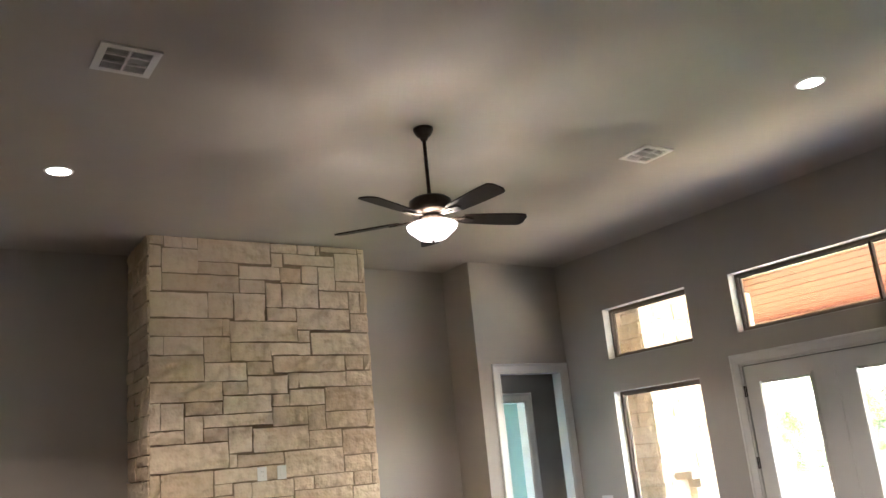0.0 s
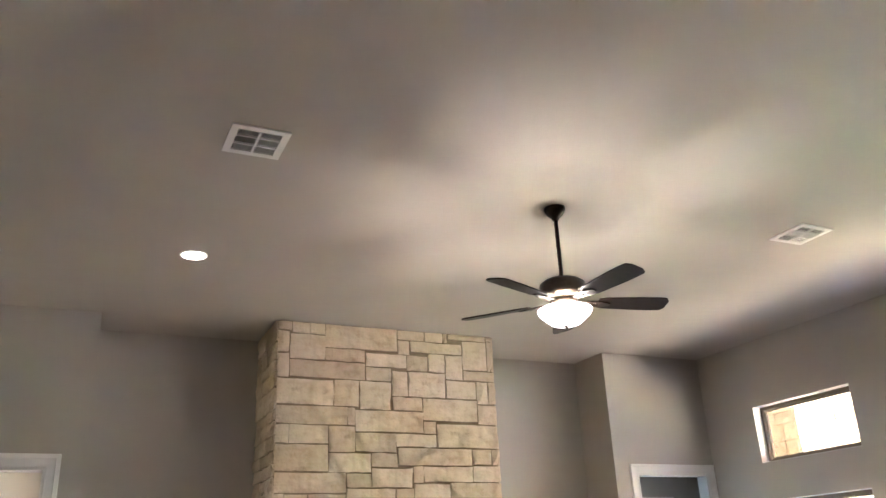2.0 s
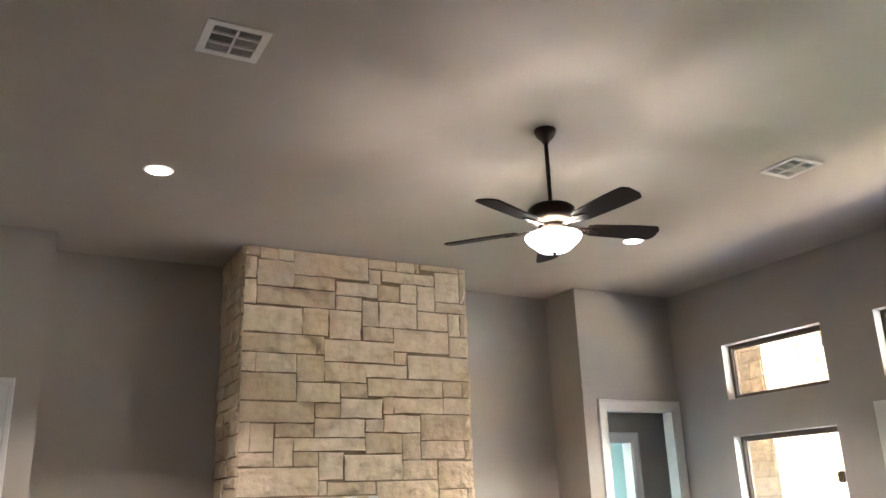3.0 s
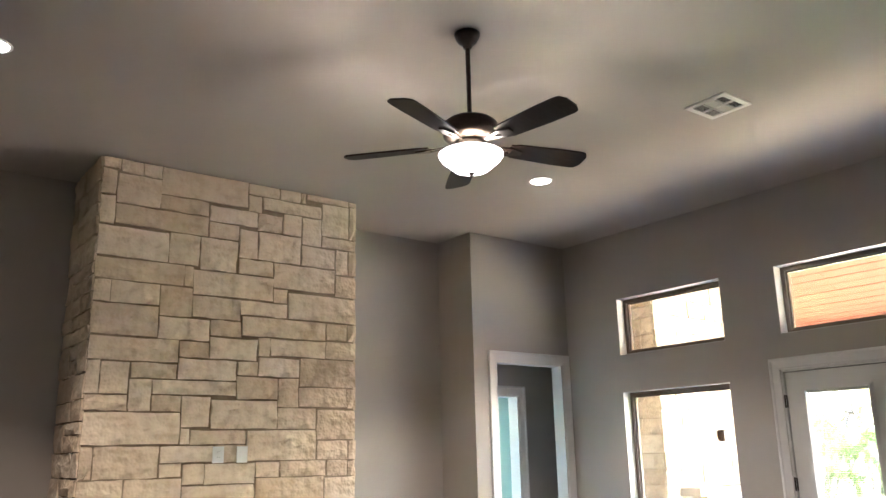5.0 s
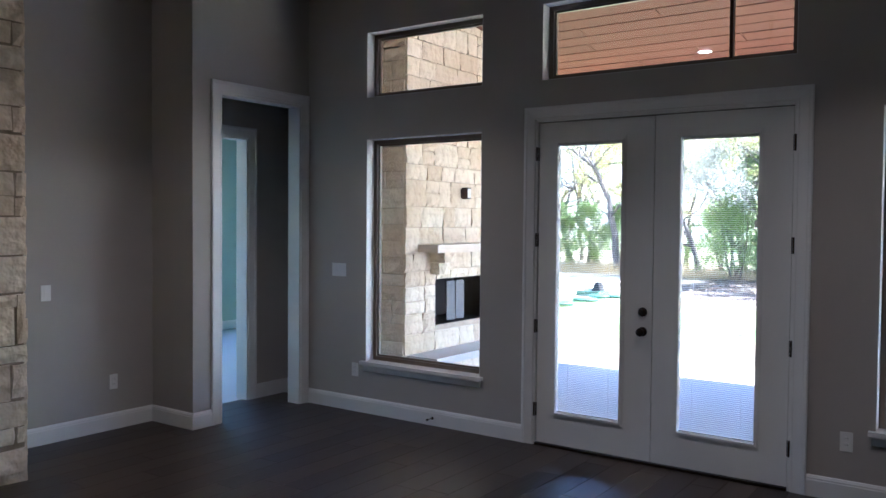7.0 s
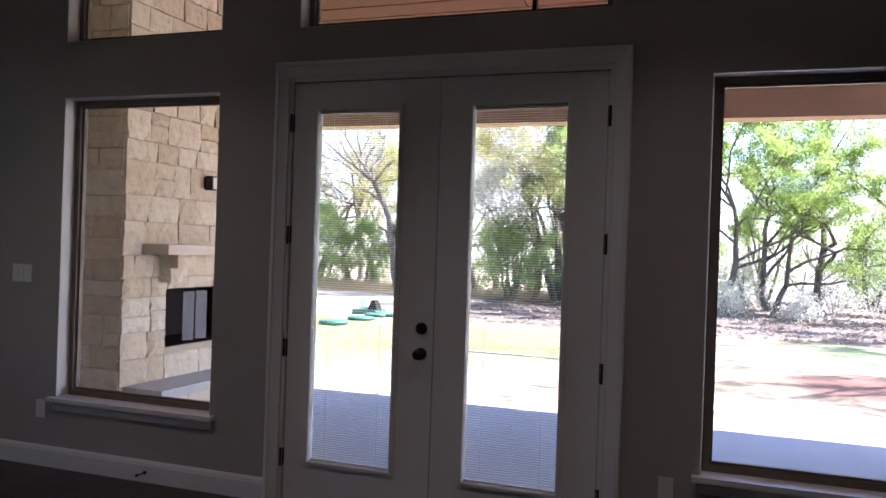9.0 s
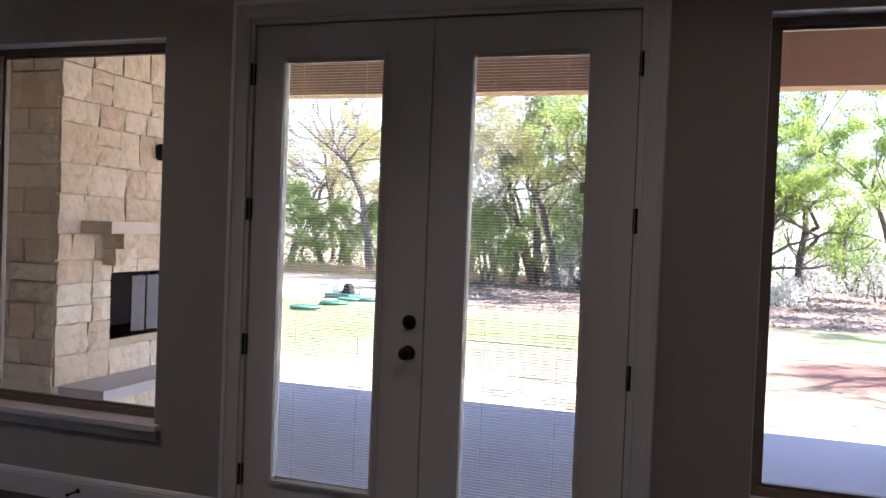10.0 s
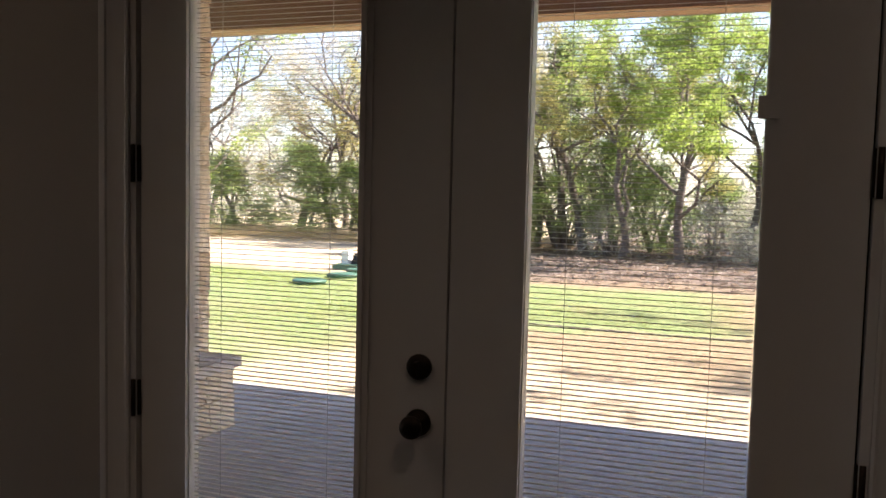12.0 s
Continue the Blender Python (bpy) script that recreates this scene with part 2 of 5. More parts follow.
OAK_LEAF = leaf_material("oak_leaf", [(0.06, 0.11, 0.03), (0.22, 0.3, 0.065), (0.46, 0.47, 0.12)])
JUNIPER_LEAF = leaf_material("juniper_leaf", [(0.05, 0.085, 0.032), (0.2, 0.27, 0.095), (0.44, 0.5, 0.2)])
OLIVE_LEAF = leaf_material("olive_oak_leaf", [(0.18, 0.18, 0.07), (0.34, 0.32, 0.12), (0.48, 0.42, 0.18)])
GREY_TWIG = leaf_material("grey_twig", [(0.3, 0.29, 0.25), (0.48, 0.47, 0.41), (0.42, 0.44, 0.3)])
GRASS_LEAF = leaf_material("lawn_grass", [(0.15, 0.21, 0.04), (0.22, 0.27, 0.06), (0.34, 0.33, 0.13)])
LITTER_LEAF = leaf_material("dead_leaf", [(0.1, 0.075, 0.055), (0.2, 0.155, 0.115), (0.36, 0.31, 0.25)])
STRAW = leaf_material("dry_grass", [(0.30, 0.24, 0.13), (0.38, 0.31, 0.18), (0.26, 0.22, 0.14)])


def ground_material():
    m, nt, b = material("yard_ground", (0.4, 0.3, 0.2), 0.95)
    v = coords(nt)
    sep = nt.nodes.new("ShaderNodeSeparateXYZ")
    wob = node(nt, "ShaderNodeTexNoise", Scale=0.55, Detail=6.0, Roughness=0.6)
    nt.links.new(v, wob.inputs["Vector"])
    wmix = nt.nodes.new("ShaderNodeVectorMath")
    wmix.operation = "MULTIPLY_ADD"
    nt.links.new(wob.outputs["Color"], wmix.inputs[0])
    wmix.inputs[1].default_value = (3.0, 3.0, 0)
    nt.links.new(v, wmix.inputs[2])
    nt.links.new(wmix.outputs[0], sep.inputs[0])

    def band(sock, a, c, fade):
        """1 between a and c, fading out at both ends."""
        r1, r2 = nt.nodes.new("ShaderNodeMapRange"), nt.nodes.new("ShaderNodeMapRange")
        for r, p, q in ((r1, a - fade, a + fade), (r2, c + fade, c - fade)):
            r.interpolation_type = "SMOOTHSTEP"
            nt.links.new(sock, r.inputs[0])
            r.inputs[1].default_value, r.inputs[2].default_value = p, q
            r.inputs[3].default_value, r.inputs[4].default_value = 0, 1
        mu = nt.nodes.new("ShaderNodeMath")
        mu.operation = "MULTIPLY"
        nt.links.new(r1.outputs[0], mu.inputs[0])
        nt.links.new(r2.outputs[0], mu.inputs[1])
        return mu.outputs[0]

    def times(a, c):
        mu = nt.nodes.new("ShaderNodeMath")
        mu.operation = "MULTIPLY"
        nt.links.new(a, mu.inputs[0])
        nt.links.new(c, mu.inputs[1])
        return mu.outputs[0]
    n1 = noise_tex(nt, v, 1.1, 8, 0.7)
    n2 = noise_tex(nt, v, 7, 6, 0.75)
    soil = ramp(nt, n2, [(0.3, (0.17, 0.118, 0.06)), (0.55, (0.25, 0.19, 0.105)), (0.8, (0.36, 0.295, 0.18))])
    red = ramp(nt, n2, [(0.3, (0.055, 0.021, 0.011)), (0.7, (0.13, 0.06, 0.033))])
    grass = ramp(nt, n2, [(0.3, (0.11, 0.165, 0.055)), (0.6, (0.19, 0.245, 0.09)), (0.82, (0.31, 0.315, 0.16))])
    litter = ramp(nt, n2, [(0.3, (0.06, 0.046, 0.036)), (0.55, (0.15, 0.115, 0.088)), (0.78, (0.34, 0.285, 0.23))])
    X, Y = sep.outputs[0], sep.outputs[1]
    pale = ramp(nt, n2, [(0.3, (0.43, 0.345, 0.21)), (0.7, (0.58, 0.49, 0.335))])
    soil = mix(nt, soil, pale, band(X, 0, 14.4, 1.0))
    c = mix(nt, soil, red, times(band(X, 14.9, 17.4, 0.5), band(Y, -40, 4.0, 0.6)))
    left = times(band(X, 13.2, 21.3, 0.9), band(Y, 9.2, 60, 1.0))
    strip = times(band(X, 17.0, 21.6, 0.4), band(Y, 5.4, 60, 0.9))
    far_right = times(band(X, 18.0, 21.8, 0.6), band(Y, -60, 3.2, 0.8))
    patchy = ramp(nt, n1, [(0.3, (0.55, 0.55, 0.55)), (0.55, (1, 1, 1))])
    for k in (left, strip, far_right):
        c = mix(nt, c, grass, times(k, patchy))
    c = mix(nt, c, pale, times(band(X, 22.0, 60, 0.8), band(Y, 12.0, 90, 1.2)))
    c = mix(nt, c, litter, times(band(X, 22.6, 500, 1.6), band(Y, -500, 12.0, 1.2)))
    nt.links.new(c, b.inputs["Base Color"])
    bump(nt, b, n2, 0.7, 0.05)
    return m


GROUND = ground_material()

# ---- plan, in metres ----
CEIL = 4.0
WX, WX2 = 7.03, 7.20              # the garden wall's two faces
FY, FX0, FX1 = 7.68, 2.17, 4.285  # the chimney breast's face and sides
OY = 7.89                         # wall faces beside the niches
NY = 8.42                         # back of the niches
NX0, NX1 = 0.745, 5.735           # outer sides of the niches
XW, YS = -5.6, -7.0               # west and south walls
DY0, DY1, DZ = 3.648, 5.505, 2.465   # french door opening
WIN = [(5.99, 0.455, 7.186, 2.405), (5.99, 2.765, 7.186, 3.328), (3.66, 2.757, 5.46, 3.328), (1.97, 0.455, 3.175, 2.405), (1.97, 2.765, 3.165, 3.328)]
OPX0, OPX1, OPZ = 6.01, 6.93, 2.74   # cased opening to the east passage
QX0, QX1 = -0.45, 0.47               # cased opening to the west passage
PY = 8.40                            # far wall of both passages
HDZ = 2.455                          # inner doors' height
PATIO_Z, ROOF_EDGE = -0.06, 11.86
PATIO_FALL = 0.12                     # slope of the patio ceiling


def patio_ceil(x):
    """Height of the sloping patio ceiling."""
    return 3.75 - PATIO_FALL * (x - 9.03)


# ---- structure: walls, ceilings, floors ----
structure("ceiling", boxes((XW, YS, CEIL, WX2, NY + 0.14, CEIL + 0.2)), CEILING_PAINT, "flat greige painted ceiling with fine texture", "ceiling")
structure("wall_east", wall_x(WX, WX2, YS, OY + 0.14, -0.1, CEIL, WIN + [(DY0, -0.1, DY1, DZ)]), PAINT, "greige garden wall with windows and french doors", "wall")
structure("wall_north_1", wall_y(OY, OY + 0.14, NX1, WX, 0, CEIL, [(OPX0, 0, OPX1, OPZ)]), PAINT, "greige wall with a cased opening", "wall")
structure("wall_north_2", wall_y(OY, OY + 0.14, XW, NX0, 0, CEIL, [(QX0, 0, QX1, OPZ)]), PAINT, "greige wall with a cased opening", "wall")
structure("wall_niche_back", boxes((NX0 - 0.14, NY, 0, NX1 + 0.14, NY + 0.14, CEIL)), PAINT, "greige back wall of the two niches", "wall")
structure("wall_niche_east", boxes((NX1, OY + 0.14, 0, NX1 + 0.14, NY, CEIL)), PAINT, "greige side wall of the niche", "wall")
structure("wall_niche_west", boxes((NX0 - 0.14, OY + 0.14, 0, NX0, NY, CEIL)), PAINT, "greige side wall of the niche", "wall")
structure("wall_west", wall_x(XW - 0.15, XW, YS, 12.5, 0, CEIL, [(1.55, 2.82, 2.45, 3.12), (9.5, 0.5, 11.5, 2.3)]), PAINT, "plain greige wall with windows", "wall")
structure("wall_south", boxes((XW, YS - 0.15, 0, WX2, YS, CEIL)), PAINT, "plain greige wall", "wall")
# the passages and the rooms behind the inner doors
structure("wall_passage_east", wall_y(PY, PY + 0.14, NX1 + 0.14, 7.62, 0, 2.95, [(5.93, 0, 6.755, HDZ)]), PAINT, "greige wall with a white door casing", "wall")
# the south wall here is unseen, added to stop daylight leaking in
structure("wall_passage_south", boxes((WX2, OY, -0.1, 7.74, OY + 0.14, 4.0)), PAINT, "unseen greige wall added to keep daylight out of the passage", "wall")
structure("wall_passage_end", boxes((7.62, OY + 0.14, 0, 7.74, PY + 0.14, 2.95)), PAINT, "greige end wall of the passage", "wall")
structure("ceiling_passage_east", boxes((NX1 + 0.14, OY + 0.14, 2.95, 7.74, PY + 0.14, 3.05)), CEILING_PAINT, "plain painted ceiling of the passage", "ceiling")
structure("wall_passage_west", wall_y(PY, PY + 0.14, XW, NX0 - 0.14, 0, 2.95, [(-0.5, 0, 0.33, HDZ)]), CREAM, "cream wall with a white door casing", "wall")
structure("ceiling_passage_west", boxes((XW, OY + 0.14, 2.95, NX0 - 0.14, PY + 0.14, 3.05)), CEILING_PAINT, "plain painted ceiling of the passage", "ceiling")
structure("wall_bedroom_north", wall_y(12.5, 12.65, 0.5, 10.75, 0, 2.95, [(5.2, 0.3, 9.1, 2.6)]), TEAL_PAINT, "pale teal bedroom wall with a window", "wall")
structure("wall_bedroom_east", boxes((10.6, 8.68, 0, 10.75, 12.5, 2.95)), TEAL_PAINT, "pale teal bedroom wall", "wall")
structure("wall_bedroom_south", boxes((7.74, 8.54, -0.1, 10.75, 8.68, 4.0)), TEAL_PAINT, "pale teal bedroom wall", "wall")
structure("wall_bedroom_west", boxes((4.6, NY + 0.14, 0, 4.72, 12.5, 2.95)), TEAL_PAINT, "pale teal bedroom wall", "wall")
structure("ceiling_bedroom", boxes((XW - 0.15, PY + 0.14, 2.95, 10.75, 12.65, 3.05)), CEILING_PAINT, "plain white ceiling of the far room", "ceiling")
structure("wall_study_north", boxes((XW, 12.5, 0, 0.5, 12.65, 2.95)), CREAM, "pale wall of the far room", "wall")
structure("floor_bedroom", boxes((XW, PY + 0.06, -0.2, 10.75, 12.65, 0.0)), CARPET, "pale carpet in the far rooms", "floor")
structure("roof", boxes((XW - 0.3, YS - 0.3, CEIL + 0.2, WX2, 12.8, CEIL + 0.3)), CONCRETE, "flat roof deck over the house", "roof")


def stone_mesh(w, h, d, rng, chip=0.007):
    """A rough-faced stone, w wide and h high, whose face stands d in front of the wall at y = 0."""
    nx, nz = max(2, min(5, round(w / 0.08))), max(2, min(3, round(h / 0.07)))
    bm = bmesh.new()
    off = Vector((rng.uniform(0, 50), rng.uniform(0, 50), rng.uniform(0, 50)))
    grid = {}
    for i in range(nx + 1):
        for j in range(nz + 1):
            edge = i in (0, nx) or j in (0, nz)
            x, z = w * i / nx, h * j / nz
            if 0 < i < nx:
                x += rng.uniform(-0.2, 0.2) * w / nx
            if 0 < j < nz:
                z += rng.uniform(-0.2, 0.2) * h / nz
            if edge:
                x += rng.uniform(-0.004, 0.004)
                z += rng.uniform(-0.004, 0.004)
            rough = noise.noise(Vector((x * 9, 0, z * 9)) + off) * 0.014
            y = -d + rough + (chip + rng.uniform(-0.003, 0.008) if edge else 0)
            grid[i, j] = bm.verts.new((x, y, z))
    for i in range(nx):
        for j in range(nz):
            bm.faces.new([grid[i, j], grid[i + 1, j], grid[i + 1, j + 1], grid[i, j + 1]])
    ring = [(i, 0) for i in range(nx)] + [(nx, j) for j in range(nz)] + [(i, nz) for i in range(nx, 0, -1)] + [(0, j) for j in range(nz, 0, -1)]
    back = [bm.verts.new((grid[k].co.x, 0.01, grid[k].co.z)) for k in ring]
    for a in range(len(ring)):
        c = (a + 1) % len(ring)
        bm.faces.new([grid[ring[a]], back[a], back[c], grid[ring[c]]])
    return bm


def ashlar(w, h, rng, low=0.13, high=0.3, short=0.2, long=0.6, holes=()):
    """Random coursed stones over a face w by h: left, bottom, right, top."""
    out, z = [], 0.0
    while z < h - 0.02:
        rh = rng.uniform(low, high)
        if h - z - rh < low:
            rh = h - z
        x = -rng.uniform(0, short)
        while x < w:
            rw = rng.uniform(short, long)
            if w - x - rw < short * 0.6:
                rw = w - x
            cells = [(max(x, 0), z, min(x + rw, w), z + rh)]
            if rh > 0.2 and rng.random() < 0.3:
                s = rng.uniform(0.4, 0.6) * rh
                cells = [(max(x, 0), z, min(x + rw, w), z + s), (max(x, 0), z + s, min(x + rw, w), z + rh)]
            for c in cells:
                for hx0, hz0, hx1, hz1 in holes:
                    if c[0] < hx1 and c[2] > hx0 and c[1] < hz1 and c[3] > hz0:
                        pieces = [(c[0], c[1], min(c[2], hx0), c[3]), (max(c[0], hx1), c[1], c[2], c[3]),
                                  (max(c[0], hx0), max(c[1], hz1), min(c[2], hx1), c[3]), (max(c[0], hx0), c[1], min(c[2], hx1), min(c[3], hz0))]
                        out += [p for p in pieces if p[2] - p[0] > 0.05 and p[3] - p[1] > 0.05]
                        break
                else:
                    if c[2] - c[0] > 0.04:
                        out.append(c)
            x += rw
        z += rh
    return out


def lay_stones(parent, rects, at, turn, rng, mat, depth=0.028, joint=0.003, chip=0.007):
    """Lays stones on a face whose lower left corner is at, turned about z; the face looks along its own -y."""
    m = pose(*at, 0, 0, turn)
    for x0, z0, x1, z1 in rects:
        me = mesh_of("stone", stone_mesh(x1 - x0 - 2 * joint, z1 - z0 - 2 * joint, depth + rng.uniform(-0.003, 0.004), rng, chip), mat)
        ob = new("stone", me)
        ob.parent = parent
        ob.matrix_basis = m @ pose(x0 + joint, 0, z0 + joint)


# ---- living room: fireplace ----
# stones of the chimney breast, course by course from the ceiling down: left, bottom, right, top in centimetres
COURSES_1 = [(0, 392, 13, 400), (13, 393, 29, 400), (29, 390, 43, 400), (43, 380, 112, 400), (112, 391, 139, 400), (140, 391, 158, 400), (159, 391, 163, 400), (164, 395, 204, 400), (205, 396, 212, 400), (205, 366, 212, 395), (179, 366, 204, 394), (0, 372, 10, 391), (113, 377, 124, 390), (125, 380, 178, 390), (11, 370, 43, 389), (143, 362, 159, 379), (160, 356, 178, 379), (43, 368, 80, 377), (81, 364, 121, 376), (121, 362, 142, 376), (0, 350, 11, 371), (11, 351, 80, 365), (179, 356, 212, 365), (81, 351, 105, 363)]
COURSES_2 = [(106, 338, 121, 361), (122, 338, 159, 361), (160, 338, 191, 355), (192, 335, 204, 354), (204, 334, 212, 353), (52, 327, 74, 350), (75, 325, 105, 350), (0, 327, 51, 349), (106, 325, 135, 337), (136, 317, 191, 337), (192, 315, 212, 333), (0, 311, 64, 326), (64, 312, 71, 326), (71, 306, 136, 324), (137, 305, 148, 316), (149, 293, 212, 314), (0, 295, 12, 309), (12, 296, 46, 309), (47, 288, 71, 308), (71, 288, 109, 304), (109, 294, 148, 304), (0, 271, 47, 292), (111, 277, 183, 292), (184, 278, 203, 292)]
COURSES_3 = [(204, 278, 212, 292), (86, 275, 110, 287), (47, 270, 85, 286), (184, 263, 212, 277), (125, 262, 134, 276), (135, 263, 183, 276), (86, 258, 124, 274), (0, 253, 63, 270), (63, 260, 86, 269), (161, 240, 212, 262), (125, 248, 159, 261), (63, 245, 107, 257), (108, 247, 125, 257), (0, 231, 9, 253), (9, 231, 29, 252), (30, 242, 62, 252), (108, 229, 142, 245), (142, 223, 160, 244), (29, 220, 45, 241), (45, 231, 108, 240), (161, 224, 203, 239), (204, 223, 212, 239), (46, 219, 66, 230), (67, 208, 88, 230)]
COURSES_4 = [(0, 219, 29, 229), (89, 207, 142, 228), (144, 207, 175, 223), (176, 199, 212, 222), (0, 196, 66, 218), (67, 196, 74, 207), (118, 183, 176, 206), (74, 196, 117, 205), (177, 183, 204, 198), (205, 183, 212, 198), (0, 173, 9, 195), (54, 183, 92, 195), (93, 183, 117, 195), (9, 173, 53, 194), (55, 173, 69, 183), (146, 171, 184, 183), (186, 171, 204, 183), (70, 168, 86, 182), (86, 167, 125, 182), (125, 171, 145, 182), (205, 170, 212, 182), (0, 159, 30, 173), (30, 156, 70, 173), (126, 154, 183, 171)]
COURSES_5 = [(184, 147, 212, 170), (70, 156, 125, 167), (0, 141, 40, 155), (41, 138, 65, 155), (66, 148, 106, 155), (107, 148, 118, 155), (119, 151, 125, 155), (160, 146, 183, 153), (119, 136, 159, 150), (66, 124, 118, 147), (160, 135, 164, 145), (165, 123, 188, 145), (188, 122, 212, 144), (0, 116, 17, 140), (18, 124, 48, 137), (49, 125, 65, 137), (119, 113, 140, 135), (140, 123, 164, 134), (19, 110, 70, 124), (71, 109, 106, 124), (107, 113, 118, 123), (141, 113, 169, 122), (170, 114, 204, 121), (205, 89, 212, 121)]
COURSES_6 = [(0, 103, 18, 115), (170, 88, 204, 113), (107, 95, 169, 112), (43, 95, 106, 109), (19, 85, 42, 108), (0, 80, 18, 102), (43, 85, 57, 94), (149, 78, 169, 94), (171, 77, 212, 88), (19, 58, 32, 85), (33, 48, 57, 84), (0, 70, 18, 79), (152, 53, 201, 77), (202, 54, 212, 76), (0, 45, 18, 69), (19, 45, 32, 57), (151, 40, 187, 53), (189, 36, 212, 53), (41, 30, 57, 47), (0, 30, 40, 44), (58, 30, 88, 41), (89, 25, 119, 41), (120, 22, 145, 40), (149, 22, 189, 40)]
COURSES_7 = [(191, 25, 204, 36), (205, 25, 212, 36), (0, 15, 40, 29), (41, 15, 81, 29), (82, 25, 88, 29), (82, 0, 106, 24), (107, 0, 119, 24), (120, 0, 142, 22), (145, 0, 212, 22), (0, 0, 40, 14), (41, 0, 81, 14)]
def closed_joints(rects, w, h, joint=0.5, most=5):
    """Lets each stone grow towards its neighbours until only an even joint is left."""
    out = [list(r) for r in rects]
    for _ in range(most * 2):
        for n, r in enumerate(out):
            for k, step in ((0, -0.5), (1, -0.5), (2, 0.5), (3, 0.5)):
                new_edge = r[k] + step
                if new_edge < 0 or new_edge > (w if k == 2 else h):
                    continue
                strip = list(r)              # the ground gained, and the joint beyond it
                strip[(k + 2) % 4] = r[k]
                strip[k] = new_edge + math.copysign(joint, step)
                if not any(m != n and strip[0] < q[2] and strip[2] > q[0] and strip[1] < q[3] and strip[3] > q[1] for m, q in enumerate(out)):
                    r[k] = new_edge
    return out


RAW_STONES = COURSES_1 + COURSES_2 + COURSES_3 + COURSES_4 + COURSES_5 + COURSES_6 + COURSES_7



def fireplace():
    rng = random.Random(11)
    fp = thing("fireplace", "floor to ceiling cream limestone fireplace with a stone mantel", "fireplace")
    # mortar body with the firebox cut into it
    d = 0.012
    bx0, bx1, bz0, bz1 = FX0 + 0.57, FX0 + 1.49, 0.41, 0.95
    core = part("core", slab_with_holes([FX0 + d, FX1 - d], [0, CEIL], [(bx0, bz0, bx1, bz1)], lambda u, v, k: (u, (FY + d, NY)[k], v)), MORTAR, fp, "tan mortar body behind the stones")
    upper = [r for r in RAW_STONES if r[1] >= 95]
    stones = closed_joints(upper, 211.5, 400) + [r for r in RAW_STONES if r[1] < 95]
    lay_stones(core, [(a / 100, b / 100, c / 100, e / 100) for a, b, c, e in stones], (FX0, FY + d, 0), 0, rng, STONE, depth=0.019, joint=0.0042, chip=0.006)
    side = NY - FY - d
    lay_stones(core, ashlar(side, CEIL, rng, 0.12, 0.24, 0.22, 0.5), (FX0 + d, NY, 0), -90, rng, STONE, joint=0.005)
    lay_stones(core, ashlar(side, CEIL, rng, 0.12, 0.24, 0.22, 0.5), (FX1 - d, FY + d, 0), 90, rng, STONE)
    # firebox: brick-lined walls, floor, steel surround and folded screens
    by = FY + 0.5
    box_ob = part("firebox", boxes((bx0, by, bz0, bx1, by + 0.03, bz1)), BLACK, fp, "black sooty firebox")
    for name, spec in (("firebox_side", (bx0 - 0.03, FY + 0.06, bz0, bx0, by, bz1)), ("firebox_side", (bx1, FY + 0.06, bz0, bx1 + 0.03, by, bz1)),
                       ("firebox_floor", (bx0, FY + 0.06, bz0 - 0.03, bx1, by, bz0)), ("firebox_top", (bx0, FY + 0.06, bz1, bx1, by, bz1 + 0.03))):
        part(name, boxes(spec), BLACK, box_ob)
    part("surround", boxes((bx0, FY + 0.02, bz1 - 0.05, bx1, FY + 0.05, bz1), (bx0, FY + 0.02, bz0, bx0 + 0.025, FY + 0.05, bz1 - 0.05), (bx1 - 0.025, FY + 0.02, bz0, bx1, FY + 0.05, bz1 - 0.05), (bx0 + 0.025, FY + 0.02, bz0, bx1 - 0.025, FY + 0.05, bz0 + 0.03)), STEEL, box_ob)
    part("grate", boxes(*[(bx0 + 0.22 + 0.09 * k, FY + 0.15, bz0 + 0.08, bx0 + 0.235 + 0.09 * k, FY + 0.4, bz0 + 0.095) for k in range(6)], (bx0 + 0.2, FY + 0.2, bz0, bx0 + 0.215, FY + 0.215, bz0 + 0.09), (bx1 - 0.22, FY + 0.2, bz0, bx1 - 0.205, FY + 0.215, bz0 + 0.09), (bx0 + 0.2, FY + 0.2, bz0 + 0.06, bx1 - 0.2, FY + 0.215, bz0 + 0.08)), STEEL, box_ob)
    # mantel: rough slab on two stepped corbels
    rng2 = random.Random(5)
    bm = bmesh.new()
    n = 26
    x0, x1, y0, y1, z0, z1 = 2.40, 3.93, FY - 0.20, FY + 0.02, 1.475, 1.54
    rows = []
    for i in range(n + 1):
        x = x0 + (x1 - x0) * i / n
        j = rng2.uniform
        rows.append([bm.verts.new(p) for p in ((x, y1, z0), (x, y0 + 0.012 + j(-0.006, 0.006), z0 + j(-0.003, 0.003)), (x, y0 + j(-0.006, 0.006), z0 + 0.02), (x, y0 + j(-0.006, 0.006), z1 - 0.018), (x, y0 + 0.014 + j(-0.005, 0.005), z1 + j(-0.003, 0.003)), (x, y1, z1))])
    for a, c in zip(rows, rows[1:]):
        for k in range(6):
            bm.faces.new([a[k], a[(k + 1) % 6], c[(k + 1) % 6], c[k]])
    bm.faces.new(rows[0])
    bm.faces.new(rows[-1][::-1])
    mantel = part("mantel", bm, CUT_STONE, fp, "rough-edged limestone mantel slab")
    for cx in (2.60, 3.66):
        for w, dep, a, c in ((0.17, 0.17, 1.375, 1.475), (0.14, 0.10, 1.27, 1.37)):
            m = stone_mesh(w, c - a, dep, rng, 0.01)
